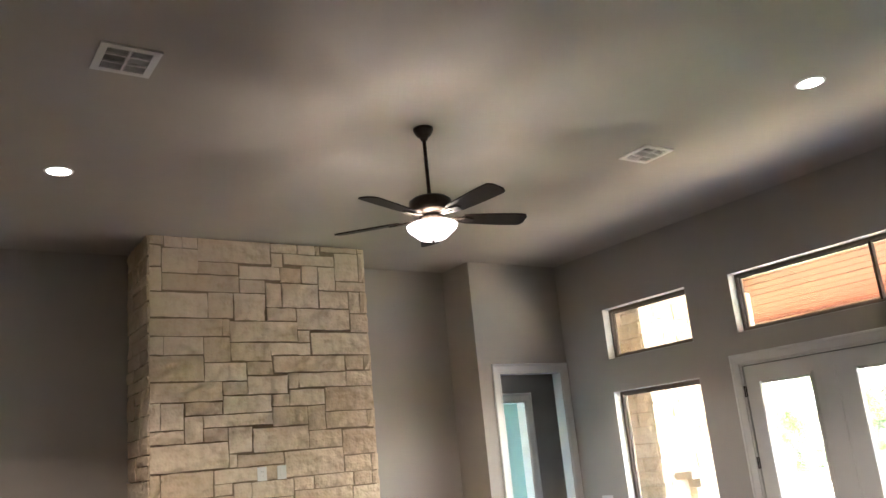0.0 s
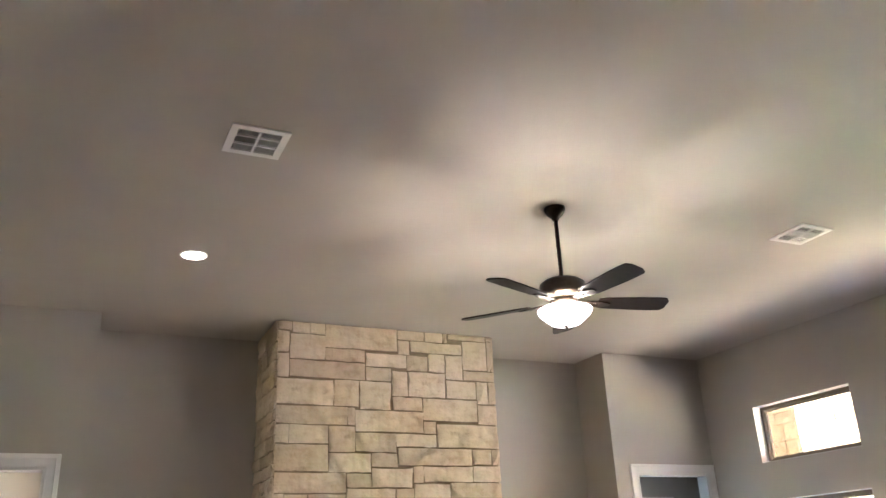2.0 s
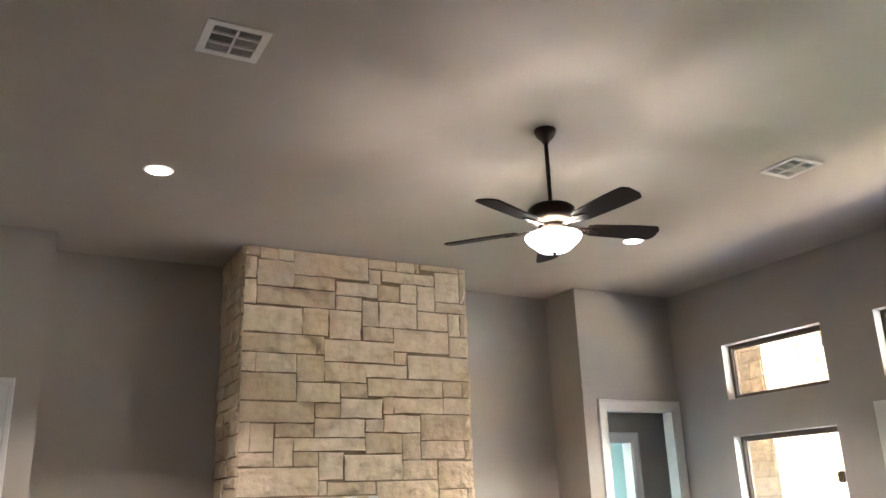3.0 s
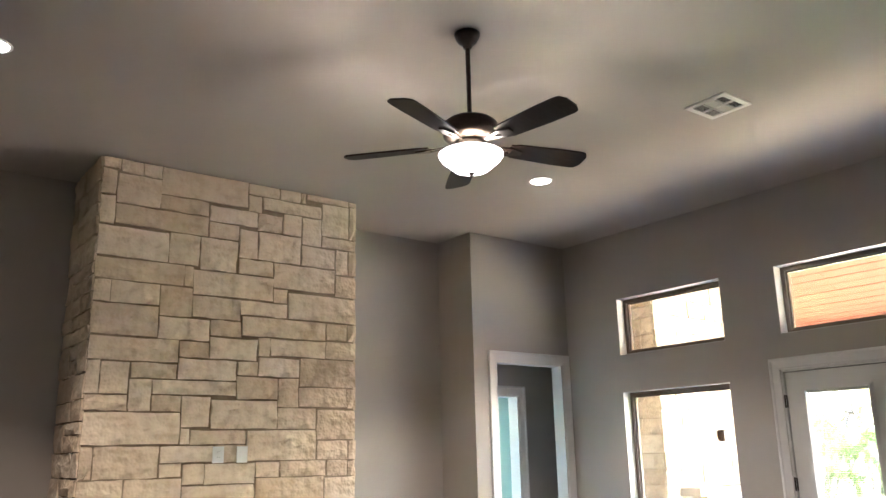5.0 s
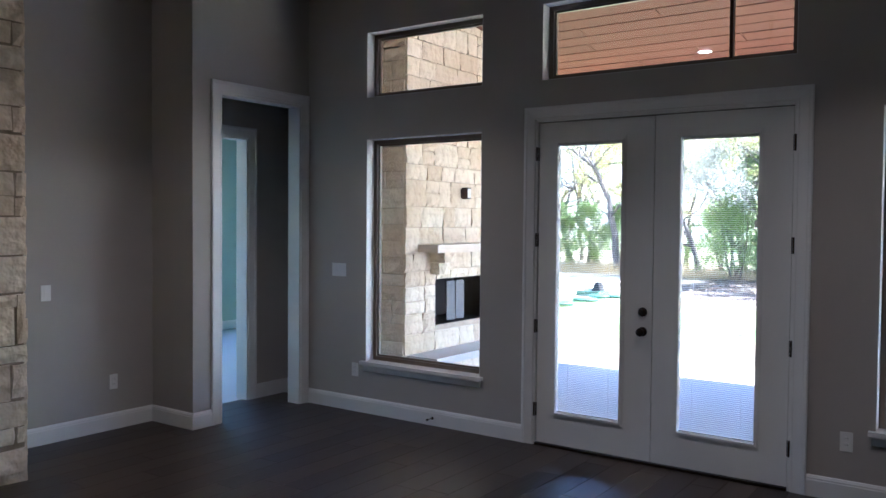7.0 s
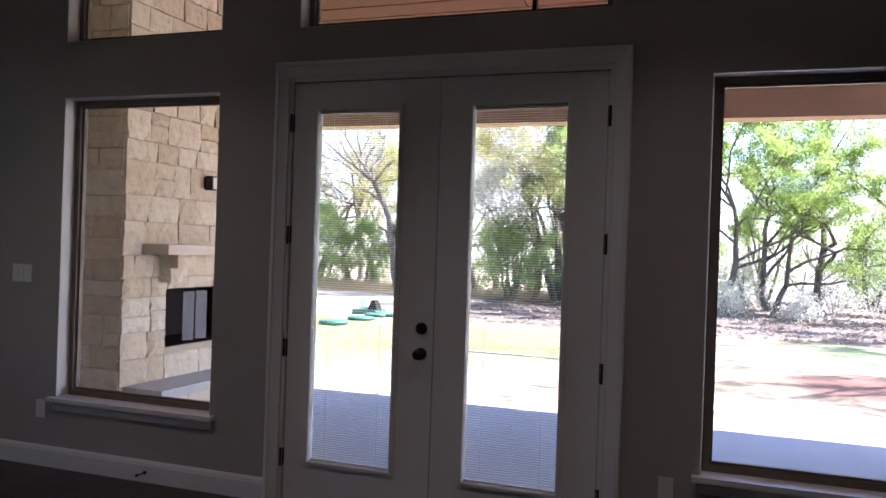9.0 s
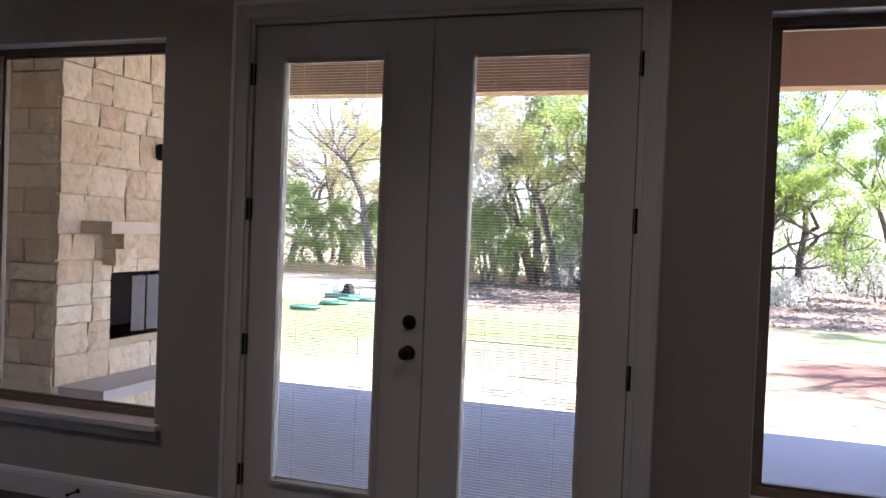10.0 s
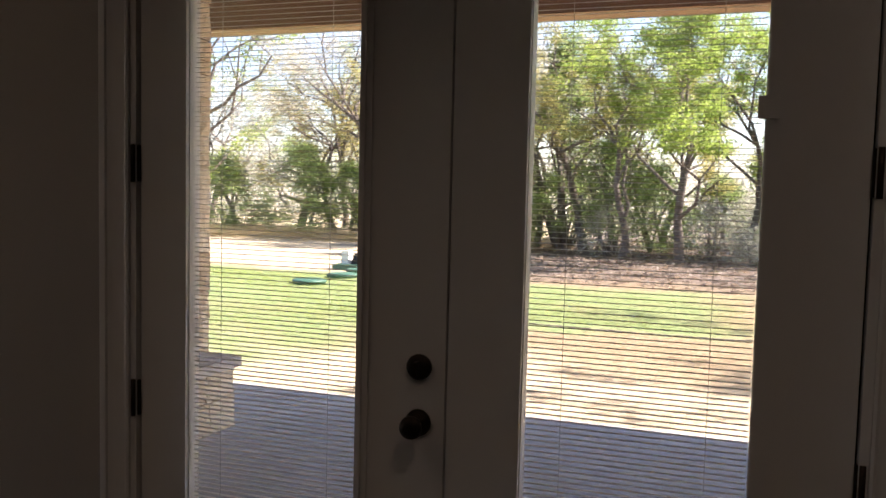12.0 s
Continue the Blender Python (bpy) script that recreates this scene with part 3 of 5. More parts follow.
            part("corbel", moved(m, pose(cx - w / 2, FY + 0.01, a)), STONE, mantel, "stepped limestone corbel")
    # gas key and the two cover plates
    key = moved(lathe([(0, 0), (0.022, 0), (0.026, 0.006), (0.016, 0.012), (0.009, 0.016), (0.009, 0.004), (0, 0.004)], 18), Matrix.Translation((3.905, FY - 0.015, 0.873)) @ pose(0, 0, 0, 90))
    part("gas_key", key, BRONZE, fp, "dark bronze gas key")
    return fp


fireplace()


def plate(kind, at, turn, w, h, gangs, label, holes=True):
    """A wall plate facing its own -y; gangs switches or one duplex outlet."""
    t = thing(kind, label, "wall plate", at, turn)
    part("cover", soft(boxes((-w / 2, -0.006, -h / 2, w / 2, 0, h / 2)), 0.002), PLASTIC, t)
    for g in range(gangs):
        x = (g - (gangs - 1) / 2) * 0.046
        if kind == "wall_switch":
            part("rocker", soft(boxes((x - 0.016, -0.009, -0.033, x + 0.016, -0.006, 0.033)), 0.0015), PLASTIC, t)
        else:
            for z in (-0.02, 0.02):
                s = part("socket", soft(boxes((x - 0.016, -0.008, z - 0.014, x + 0.016, -0.006, z + 0.014)), 0.0015), PLASTIC, t)
                if holes:
                    part("slot", boxes((x - 0.008, -0.0085, z - 0.003, x - 0.006, -0.008, z + 0.006), (x + 0.006, -0.0085, z - 0.003, x + 0.008, -0.008, z + 0.006)), BRONZE, s)
    return t


plate("wall_outlet", (3.123, FY - 0.012, 1.882), 0, 0.085, 0.118, 1, "white duplex outlet set in the stone above the mantel")
t = thing("cable_plate", "blank white cable plate set in the stone above the mantel", "wall plate", (3.307, FY - 0.012, 1.882))
part("cover", soft(boxes((-0.042, -0.006, -0.059, 0.042, 0, 0.059)), 0.002), PLASTIC, t)
part("insert", soft(boxes((-0.017, -0.009, -0.033, 0.017, -0.006, 0.033)), 0.0015), PLASTIC, t)
plate("wall_switch", (4.818, NY, 1.132), 0, 0.075, 0.118, 1, "white rocker switch on the niche wall")
plate("wall_outlet", (5.37, NY, 0.384), 0, 0.072, 0.118, 1, "white duplex outlet low on the niche wall")
plate("wall_switch", (WX, 7.50, 1.253), -90, 0.165, 0.118, 3, "white three-gang rocker switch beside the window")
plate("wall_outlet", (WX, 7.305, 0.371), -90, 0.072, 0.118, 1, "white duplex outlet beside the window sill")
plate("wall_outlet", (WX, 3.33, 0.371), -90, 0.072, 0.118, 1, "white duplex outlet beside the french doors")

# ---- trim ----
BH, BT = 0.135, 0.015


def baseboard(name, x0, y0, x1, y1):
    """Tall board with a stepped, rounded cap along a wall; the room lies on the left of its direction."""
    L = math.hypot(x1 - x0, y1 - y0)
    prof = [(0, 0), (BT, 0), (BT, BH - 0.032), (BT - 0.003, BH - 0.026), (BT - 0.003, BH - 0.018), (BT - 0.007, BH - 0.010), (0.004, BH - 0.002), (0, BH)]
    bm = bmesh.new()
    ends = [[bm.verts.new((s, p, z)) for p, z in prof] for s in (0, L)]
    for k in range(len(prof)):
        q = (k + 1) % len(prof)
        bm.faces.new([ends[0][k], ends[0][q], ends[1][q], ends[1][k]])
    bm.faces.new(ends[0])
    bm.faces.new(ends[1][::-1])
    bm.transform(pose(x0, y0, 0, 0, 0, math.degrees(math.atan2(y1 - y0, x1 - x0))))
    structure(name, bm, TRIM, "white painted baseboard with a moulded cap", "baseboard")


for seg in ((WX, DY1 + 0.094, WX, OY), (WX, YS, WX, DY0 - 0.094), (OPX0 - 0.094, OY, NX1, OY), (NX1, OY - BT, NX1, NY), (NX1, NY, FX1, NY), (FX0, NY, NX0, NY),
            (NX0, NY, NX0, OY - BT), (NX0, OY, QX1 + 0.11, OY), (QX0 - 0.11, OY, XW, OY), (XW, OY, XW, YS), (XW, YS, WX, YS),
            (7.62, PY, 6.85, PY), (7.62, OY + 0.14, 7.62, PY), (10.6, 12.5, 4.72, 12.5), (10.6, 8.68, 10.6, 12.5)):
    baseboard("baseboard", *seg)


def casing(name, m, w, h, cw=0.094, legs=True):
    """Moulded door casing round an opening w wide and h high, on the face y = 0, looking along -y; m places its lower left corner."""
    bm = bmesh.new()
    prof = [(0, 0), (0, -0.010), (0.006, -0.013), (0.012, -0.011), (0.05, -0.014), (0.066, -0.016), (0.070, -0.021), (cw - 0.006, -0.021), (cw, -0.016), (cw, 0)]
    loops = []
    for corner in ((0, 0, -1, 0), (0, h, -1, 1), (w, h, 1, 1), (w, 0, 1, 0)):
        loops.append([bm.verts.new((corner[0] + corner[2] * p, q, corner[1] + corner[3] * p)) for p, q in prof])
    for a, c in zip(loops, loops[1:]):
        for k in range(len(prof)):
            q = (k + 1) % len(prof)
            bm.faces.new([a[k], a[q], c[q], c[k]])
    bm.faces.new(loops[0])
    bm.faces.new(loops[-1][::-1])
    bm.transform(m)
    return structure(name, bm, TRIM, "white moulded door casing", "trim")


casing("trim_casing_east", pose(OPX0, OY, 0), OPX1 - OPX0, OPZ)
casing("trim_casing_west", pose(QX0, OY, 0), QX1 - QX0, OPZ, 0.105)
casing("trim_casing_doors", pose(WX, DY1, 0, 0, 0, -90), DY1 - DY0, DZ)
casing("trim_casing_bedroom", pose(5.93, PY, 0), 6.755 - 5.93, HDZ)
casing("trim_casing_study", pose(-0.5, PY, 0), 0.83, HDZ)
for a, c, y0, y1, z in ((OPX0, OPX1, OY, OY + 0.14, OPZ), (QX0, QX1, OY, OY + 0.14, OPZ), (5.93, 6.755, PY, PY + 0.14, HDZ), (-0.5, 0.33, PY, PY + 0.14, HDZ)):
    structure("trim_jamb", boxes((a - 0.001, y0 - 0.002, 0, a + 0.018, y1 + 0.002, z), (c - 0.018, y0 - 0.002, 0, c + 0.001, y1 + 0.002, z), (a + 0.018, y0 - 0.002, z - 0.018, c - 0.018, y1 + 0.002, z + 0.001)), TRIM, "white painted door jamb", "trim")
structure("trim_jamb_doors", boxes((WX - 0.002, DY1 - 0.02, -0.06, WX2 + 0.02, DY1 + 0.001, DZ), (WX - 0.002, DY0 - 0.001, -0.06, WX2 + 0.02, DY0 + 0.02, DZ), (WX - 0.002, DY0 + 0.02, DZ - 0.02, WX2 + 0.02, DY1 - 0.02, DZ + 0.001), (WX + 0.059, DY0 + 0.02, 0.019, WX + 0.075, DY0 + 0.034, DZ - 0.02), (WX + 0.059, DY1 - 0.034, 0.019, WX + 0.075, DY1 - 0.02, DZ - 0.02), (WX + 0.059, DY0 + 0.034, DZ - 0.034, WX + 0.075, DY1 - 0.034, DZ - 0.02)), TRIM, "white painted door frame", "trim")

# ---- windows ----
def window(num, y0, z0, y1, z1, mullion=None, sill=False):
    w = thing("window_%d" % num, "fixed bronze-framed window" + (" with a white sill" if sill else " high in the garden wall"), "window", (WX, 0, 0), kind="structure")
    f, a, c = 0.038, 0.10, 0.16
    bm = boxes((a, y0, z0, c, y0 + f, z1), (a, y1 - f, z0, c, y1, z1), (a, y0 + f, z0, c, y1 - f, z0 + f), (a, y0 + f, z1 - f, c, y1 - f, z1))
    part("window_frame", soft(bm, 0.003), FRAME, w, "dark bronze window frame")
    g = f + 0.014
    part("glazing_bead", boxes((a + 0.02, y0 + f, z0 + f, c - 0.01, y0 + g, z1 - f), (a + 0.02, y1 - g, z0 + f, c - 0.01, y1 - f, z1 - f), (a + 0.02, y0 + g, z0 + f, c - 0.01, y1 - g, z0 + g), (a + 0.02, y0 + g, z1 - g, c - 0.01, y1 - g, z1 - f)), FRAME, w)
    e = 0.004
    part("return_board", boxes((0.001, y0, z0, a, y0 + e, z1), (0.001, y1 - e, z0, a, y1, z1), (0.001, y0 + e, z1 - e, a, y1 - e, z1), (0.001, y0 + e, z0, a, y1 - e, z0 + (0.0035 if not sill else 0.001))), TRIM, w, "thin white board lining the window return")
    splits = [y0 + f] + ([mullion] if mullion else []) + [y1 - f]
    for p, q in zip(splits, splits[1:]):
        pane = part("pane", boxes((a + 0.035, p + 0.001, z0 + f, a + 0.039, q - 0.001, z1 - f)), GLASS, w)
        pane.visible_shadow = False
    if mullion:
        part("mullion", soft(boxes((a + 0.005, mullion - 0.011, z0 + f, c - 0.005, mullion + 0.011, z1 - f)), 0.002), BRONZE, w, "dark bronze mullion")
    if sill:
        bm = boxes((-0.045, y0 - 0.035, z0 - 0.022, 0.0, y1 + 0.035, z0 + 0.004), (0.0, y0 + 0.001, z0 - 0.022, 0.099, y1 - 0.001, z0 + 0.004))
        part("window_sill", soft(bm, 0.006, 2), TRIM, w, "white painted sill board")
        prof = [(0, -0.022), (-0.034, -0.022), (-0.032, -0.034), (-0.018, -0.042), (-0.016, -0.078), (-0.008, -0.084), (0, -0.086)]
        bm = bmesh.new()
        ends = [[bm.verts.new((p, y, z0 + z)) for p, z in prof] for y in (y0 - 0.01, y1 + 0.015)]
        for k in range(len(prof)):
            q = (k + 1) % len(prof)
            bm.faces.new([ends[0][k], ends[0][q], ends[1][q], ends[1][k]])
        bm.faces.new(ends[0])
        bm.faces.new(ends[1][::-1])
        part("apron", bm, TRIM, w, "white moulded apron under the sill")
    return w


window(1, *WIN[0], sill=True)
window(2, *WIN[1])
window(3, *WIN[2], mullion=4.10)
window(4, *WIN[3], sill=True)
window(5, *WIN[4])

# ---- french doors ----
def french_leaf(name, y0, y1, g0, g1, hinge_y, label):
    """A full-lite door leaf with a blind between its panes."""
    z0, z1, h0, h1 = 0.022, DZ - 0.027, 0.265, 2.28
    a, c = 0.012, 0.057
    d = thing(name, label, "door", (WX, 0, 0), kind="structure")
    part("leaf", soft(wall_x(a, c, y0, y1, z0, z1, [(g0, h0, g1, h1)]), 0.002), TRIM, d)
    k = 0.032
    bm = bmesh.new()
    for lo, hi, e in ((0, k, 0.006), (0.004, k - 0.012, 0.013)):
        p0, p1, q0, q1 = g0 - hi + lo, g1 + hi - lo, h0 - hi + lo, h1 + hi - lo
        i0, i1, j0, j1 = g0 - 0.002, g1 + 0.002, h0 - 0.002, h1 + 0.002
        for s in ((p0, q0, i0, q1), (i1, q0, p1, q1), (i0, q0, i1, j0), (i0, j1, i1, q1)):
            box(bm, a - e, s[0], s[1], a - (0.0 if lo == 0 else 0.006), s[2], s[3])
    part("lite_frame", soft(bm, 0.0015), TRIM, d, "raised white glazing frame")
    for x in (a + 0.010, c - 0.012):
        pane = part("pane", boxes((x, g0, h0, x + 0.003, g1, h1)), GLASS, d)
        pane.visible_shadow = False
    blind = part("blind", boxes((a + 0.016, g0 + 0.002, h1 - 0.02, a + 0.030, g1 - 0.002, h1 - 0.001), (a + 0.017, g0 + 0.002, h0 + 0.002, a + 0.029, g1 - 0.002, h0 + 0.012)), PLASTIC, d, "white blind between the panes, slats open")
    bm = bmesh.new()
    sw = 0.0052
    pts = [(-sw, 0.0000), (0.0, 0.0009), (sw, 0.0)]
    rows = [[bm.verts.new((x, y, z)) for x, z in pts] for y in (g0 + 0.004, g1 - 0.004)]
    low = [[bm.verts.new((x, y, z - 0.0004)) for x, z in pts] for y in (g0 + 0.004, g1 - 0.004)]
    for r in (rows, low):
        for k2 in range(2):
            bm.faces.new([r[0][k2], r[0][k2 + 1], r[1][k2 + 1], r[1][k2]])
    for k2 in (0, 2):
        bm.faces.new([rows[0][k2], rows[1][k2], low[1][k2], low[0][k2]])
    me = mesh_of("slat", bm, PLASTIC)
    z = h1 - 0.028
    while z > h0 + 0.018:
        s = new("slat", me)
        s.parent = blind
        s.matrix_basis = pose(a + 0.0235, 0, z, 0, -4, 0)
        z -= 0.0131
    part("ladder_cord", boxes(*[(a + 0.0175, y - 0.0006, h0 + 0.01, a + 0.0185, y + 0.0006, h1 - 0.01) for y in (g0 + 0.09, g1 - 0.09)]), PLASTIC, blind)
    sl_y = g0 - 0.004
    if hinge_y < y1 - 0.4:
        part("blind_slider", soft(boxes((a - 0.021, sl_y - 0.022, 1.67, a - 0.0125, sl_y + 0.02, 1.717)), 0.002), PLASTIC, d, "white blind slider")
    for z in (2.207, 1.56, 0.907, 0.272):
        kn = lathe([(0, -0.052), (0.0065, -0.052), (0.0065, 0.052), (0, 0.052)], 10)
        hi = part("hinge", moved(kn, pose(-0.004, hinge_y, z)), BRONZE, d, "dark bronze hinge")
        s = -1 if hinge_y > y0 + 0.4 else 1
        part("hinge_leaf", boxes((0.002, min(hinge_y, hinge_y + s * 0.014), z - 0.05, a, max(hinge_y, hinge_y + s * 0.014), z + 0.05)), BRONZE, hi)
    return d


left_leaf = french_leaf("door_1", 4.579, DY1 - 0.026, 4.815, 5.32, DY1 - 0.012, "white full-lite french door leaf with bronze knob, closed")
french_leaf("door_2", DY0 + 0.026, 4.573, 3.88, 4.386, DY0 + 0.012, "white full-lite french door leaf, closed")
part("astragal", soft(boxes((0.058, 4.55, 0.03, 0.07, 4.602, DZ - 0.03)), 0.002), TRIM, left_leaf)
for z, prof in ((0.932, [(0, 0), (0.033, 0), (0.033, 0.008), (0.014, 0.014), (0.012, 0.032), (0.024, 0.040), (0.029, 0.052), (0.026, 0.064), (0.012, 0.070), (0, 0.071)]), (1.071, [(0, 0), (0.032, 0), (0.032, 0.010), (0.026, 0.016), (0, 0.017)])):
    k = part("knob" if z < 1 else "deadbolt", moved(lathe(prof, 28), Matrix.Translation((0.012, 4.645, z)) @ pose(0, 0, 0, 0, -90)), BRONZE, left_leaf, "dark bronze door knob" if z < 1 else "dark bronze deadbolt")
    if z > 1:
        part("thumb_turn", soft(boxes((-0.022, 4.640, z - 0.016, -0.004, 4.650, z + 0.016)), 0.002), BRONZE, k)
# black strips added in the door gaps, in place of their shadow
structure("trim_door_gap_shade", boxes((WX + 0.03, DY0 + 0.0205, 0.02, WX + 0.056, DY0 + 0.0255, DZ - 0.021), (WX + 0.03, DY1 - 0.0255, 0.02, WX + 0.056, DY1 - 0.0205, DZ - 0.021), (WX + 0.03, DY0 + 0.0255, DZ - 0.0265, WX + 0.056, DY1 - 0.0255, DZ - 0.0205), (WX + 0.035, 4.5735, 0.024, WX + 0.05, 4.5785, DZ - 0.03)), GAP_SHADE, "black strips standing in for the shadow gap round the doors", "weatherstrip")
structure("threshold", soft(boxes((WX - 0.01, DY0 + 0.02, 0.0, WX2 + 0.06, DY1 - 0.02, 0.018)), 0.004), BRONZE, "dark bronze door threshold", "threshold")
stop = thing("door_stop", "dark bronze door stop screwed to the baseboard", "door stop", (WX - BT, 6.44, 0.062))
part("base", moved(lathe([(0, 0), (0.013, 0), (0.011, 0.008), (0, 0.009)], 14), pose(0, 0, 0, 0, -90)), BRONZE, stop)
part("rod", moved(lathe([(0.005, 0.008), (0.005, 0.065), (0.009, 0.067), (0.009, 0.08), (0, 0.081)], 12), pose(0, 0, 0, 0, -90)), BRONZE, stop)

# ---- ceiling fan, lights and vents ----
def ceiling_fan():
    f = thing("ceiling_fan", "dark bronze five-blade ceiling fan with a lit glass bowl", "ceiling fan", (3.235, 4.82, CEIL))
    part("canopy", lathe([(0, 0), (0.068, 0), (0.068, -0.012), (0.062, -0.03), (0.045, -0.055), (0.026, -0.07), (0.022, -0.085), (0, -0.086)], 36), BRONZE, f)
    part("downrod", lathe([(0.0125, -0.08), (0.0125, -0.47), (0.021, -0.472), (0.024, -0.5), (0.0, -0.5)], 18), BRONZE, f)
    part("motor_housing", lathe([(0.03, -0.475), (0.06, -0.482), (0.115, -0.495), (0.14, -0.515), (0.142, -0.56), (0.138, -0.585), (0.12, -0.6), (0.075, -0.612), (0, -0.612)], 44), BRONZE, f)
    kit = part("light_fitter", lathe([(0.075, -0.608), (0.085, -0.62), (0.08, -0.64), (0.062, -0.65), (0.062, -0.672), (0, -0.672)], 32), BRONZE, f)
    bowl = part("bowl", lathe([(0.158, -0.674), (0.166, -0.680), (0.164, -0.69), (0.152, -0.71), (0.128, -0.73), (0.108, -0.748), (0.088, -0.764), (0.05, -0.776), (0.0, -0.779)], 44), BOWL_GLOW, f, "lit frosted glass bowl")
    part("finial", lathe([(0, -0.774), (0.014, -0.776), (0.016, -0.782), (0.008, -0.787), (0.011, -0.793), (0.008, -0.800), (0, -0.802)], 18), BRONZE, bowl, "bronze finial")
    for k in range(5):
        turn = pose(0, 0, 0, 0, 0, 58 + 72 * k)
        tip = turn @ pose(0, 0, -0.628, -12, 0, 0)
        bm = bmesh.new()
        outline = []
        n = 24
        for i in range(n + 1):
            s = i / n
            r = 0.215 + 0.455 * s
            half = 0.058 + 0.016 * min(1, s * 1.6)
            if s > 0.86:
                half *= max(0.25, 1 - ((s - 0.86) / 0.14) ** 5 * 0.5)
            if s < 0.08:
                half *= 0.85
            outline.append((r, half))
        top = [[bm.verts.new((r, sg * h, z)) for r, h in outline] for sg in (-1, 1) for z in (0.004, -0.004)]
        lt, lb, rt, rb = top
        for i in range(n):
            bm.faces.new([lt[i], lt[i + 1], rt[i + 1], rt[i]])
            bm.faces.new([lb[i], rb[i], rb[i + 1], lb[i + 1]])
            bm.faces.new([lt[i], lb[i], lb[i + 1], lt[i + 1]])
            bm.faces.new([rt[i], rt[i + 1], rb[i + 1], rb[i]])
        bm.faces.new([lt[0], rt[0], rb[0], lb[0]])
        bm.faces.new([lt[n], lb[n], rb[n], rt[n]])
        blade = part("blade", moved(bm, tip), BLADE, f, "dark walnut fan blade")
        bm = bmesh.new()
        for y0, y1, r0, r1, w0, w1 in ((0.0, 0.026, 0.10, 0.23, 0.009, 0.011), (0.0, -0.026, 0.10, 0.23, 0.009, 0.011), (0, 0, 0.22, 0.29, 0.034, 0.014)):
            vs = [bm.verts.new(p) for z in (-0.006, -0.014) for p in ((r0, y0 - w0, z + (0.012 if r0 < 0.2 else 0)), (r0, y0 + w0, z + (0.012 if r0 < 0.2 else 0)), (r1, y1 + w1, z), (r1, y1 - w1, z))]
            for q in ((0, 1, 2, 3), (7, 6, 5, 4), (0, 4, 5, 1), (1, 5, 6, 2), (2, 6, 7, 3), (3, 7, 4, 0)):
                bm.faces.new([vs[i] for i in q])
        part("blade_iron", moved(soft(bm, 0.002), tip), BRONZE, blade, "bronze blade bracket")
    for a in (30, 150, 270):
        b = part("bulb", moved(lathe([(0, -0.005), (0.012, 0), (0.028, 0.03), (0.026, 0.05), (0, 0.062)], 14), pose(0.075 * math.cos(radians(a)), 0.075 * math.sin(radians(a)), -0.735)), BOWL_GLOW, kit)
        b.visible_shadow = False
    return f


ceiling_fan()


def can_light(x, y, z, radius=0.076, name="recessed_light", label="white trimmed recessed ceiling light, lit"):
    c = thing(name, label, "ceiling light", (x, y, z), group="recessed lights in the ceiling")
    part("trim_ring", lathe([(radius, -0.001), (radius + 0.004, -0.007), (radius + 0.018, -0.004), (radius + 0.020, 0.0)], 40), PLASTIC, c)
    part("lens", lathe([(0, -0.004), (radius, -0.004), (radius, 0.0)], 36), LENS_GLOW, c, "glowing lens")
    return c


for x, y in ((1.24, 6.345), (5.235, 6.35), (5.245, 3.256), (1.24, 3.256)):
    can_light(x, y, CEIL)
can_light(-0.2, 8.22, 2.95, 0.05)
can_light(10.52, 5.36, patio_ceil(10.52) - 0.004, 0.06, label="recessed light in the patio ceiling, lit")


def ceiling_vent(x, y):
    v = thing("ceiling_vent", "white louvred ceiling air vent", "vent", (x, y, CEIL), group="air vents in the ceiling")
    o, i = 0.15, 0.112
    # flush black sheet: the duct's shade put in as colour
    part("backing", boxes((-i, -i, -0.001, i, i, 0.0)), BLACK, v, "black sheet standing in for the shaded duct")
    bm = boxes((-o, -o, -0.009, -i, o, 0), (i, -o, -0.009, o, o, 0), (-i, -o, -0.009, i, -i, 0), (-i, i, -0.009, i, o, 0))
    part("frame", soft(bm, 0.003), PLASTIC, v)
    part("divider", boxes((-0.006, -i, -0.012, 0.006, i, -0.001), (-i, -0.052, -0.012, i, -0.044, -0.001), (-i, 0.03, -0.012, i, 0.038, -0.001)), PLASTIC, v)
    slat = mesh_of("slat", boxes((-0.048, -0.0045, -0.0006, 0.048, 0.0045, 0.0006)), PLASTIC)
    narrow = mesh_of("slat", boxes((-0.048, -0.002, -0.0006, 0.048, 0.002, 0.0006)), PLASTIC)
    upright = mesh_of("slat", boxes((-0.0006, -0.034, -0.0045, 0.0006, 0.034, 0.0045)), PLASTIC)
    for cx in (-0.058, 0.058):
        for k in range(6):
            s = new("slat", narrow)
            s.parent, s.matrix_basis = v, pose(cx, 0.046 + 0.012 * k, -0.008, -76)
        for k in range(9):
            s = new("slat", upright)
            s.parent, s.matrix_basis = v, pose(cx - 0.044 + 0.011 * k, -0.007, -0.007, 0, 12 if cx < 0 else -12)
        for k in range(6):
            s = new("slat", slat)
            s.parent, s.matrix_basis = v, pose(cx, -0.106 + 0.010 * k, -0.008, 40)
    return v


ceiling_vent(1.288, 4.61)
ceiling_vent(5.154, 4.61)

# ---- patio ----
structure("patio_slab", soft(boxes((WX2, -6, -0.30, 10.76, 14, PATIO_Z)), 0.01), CONCRETE, "broom-finished concrete patio slab", "patio")
def sloped_slab(x0, x1, y0, y1, lift, thick):
    bm = boxes((x0, y0, 0, x1, y1, 1))
    for v in bm.verts:
        v.co.z = patio_ceil(v.co.x) + lift + (thick if v.co.z > 0.5 else 0)
    return bm


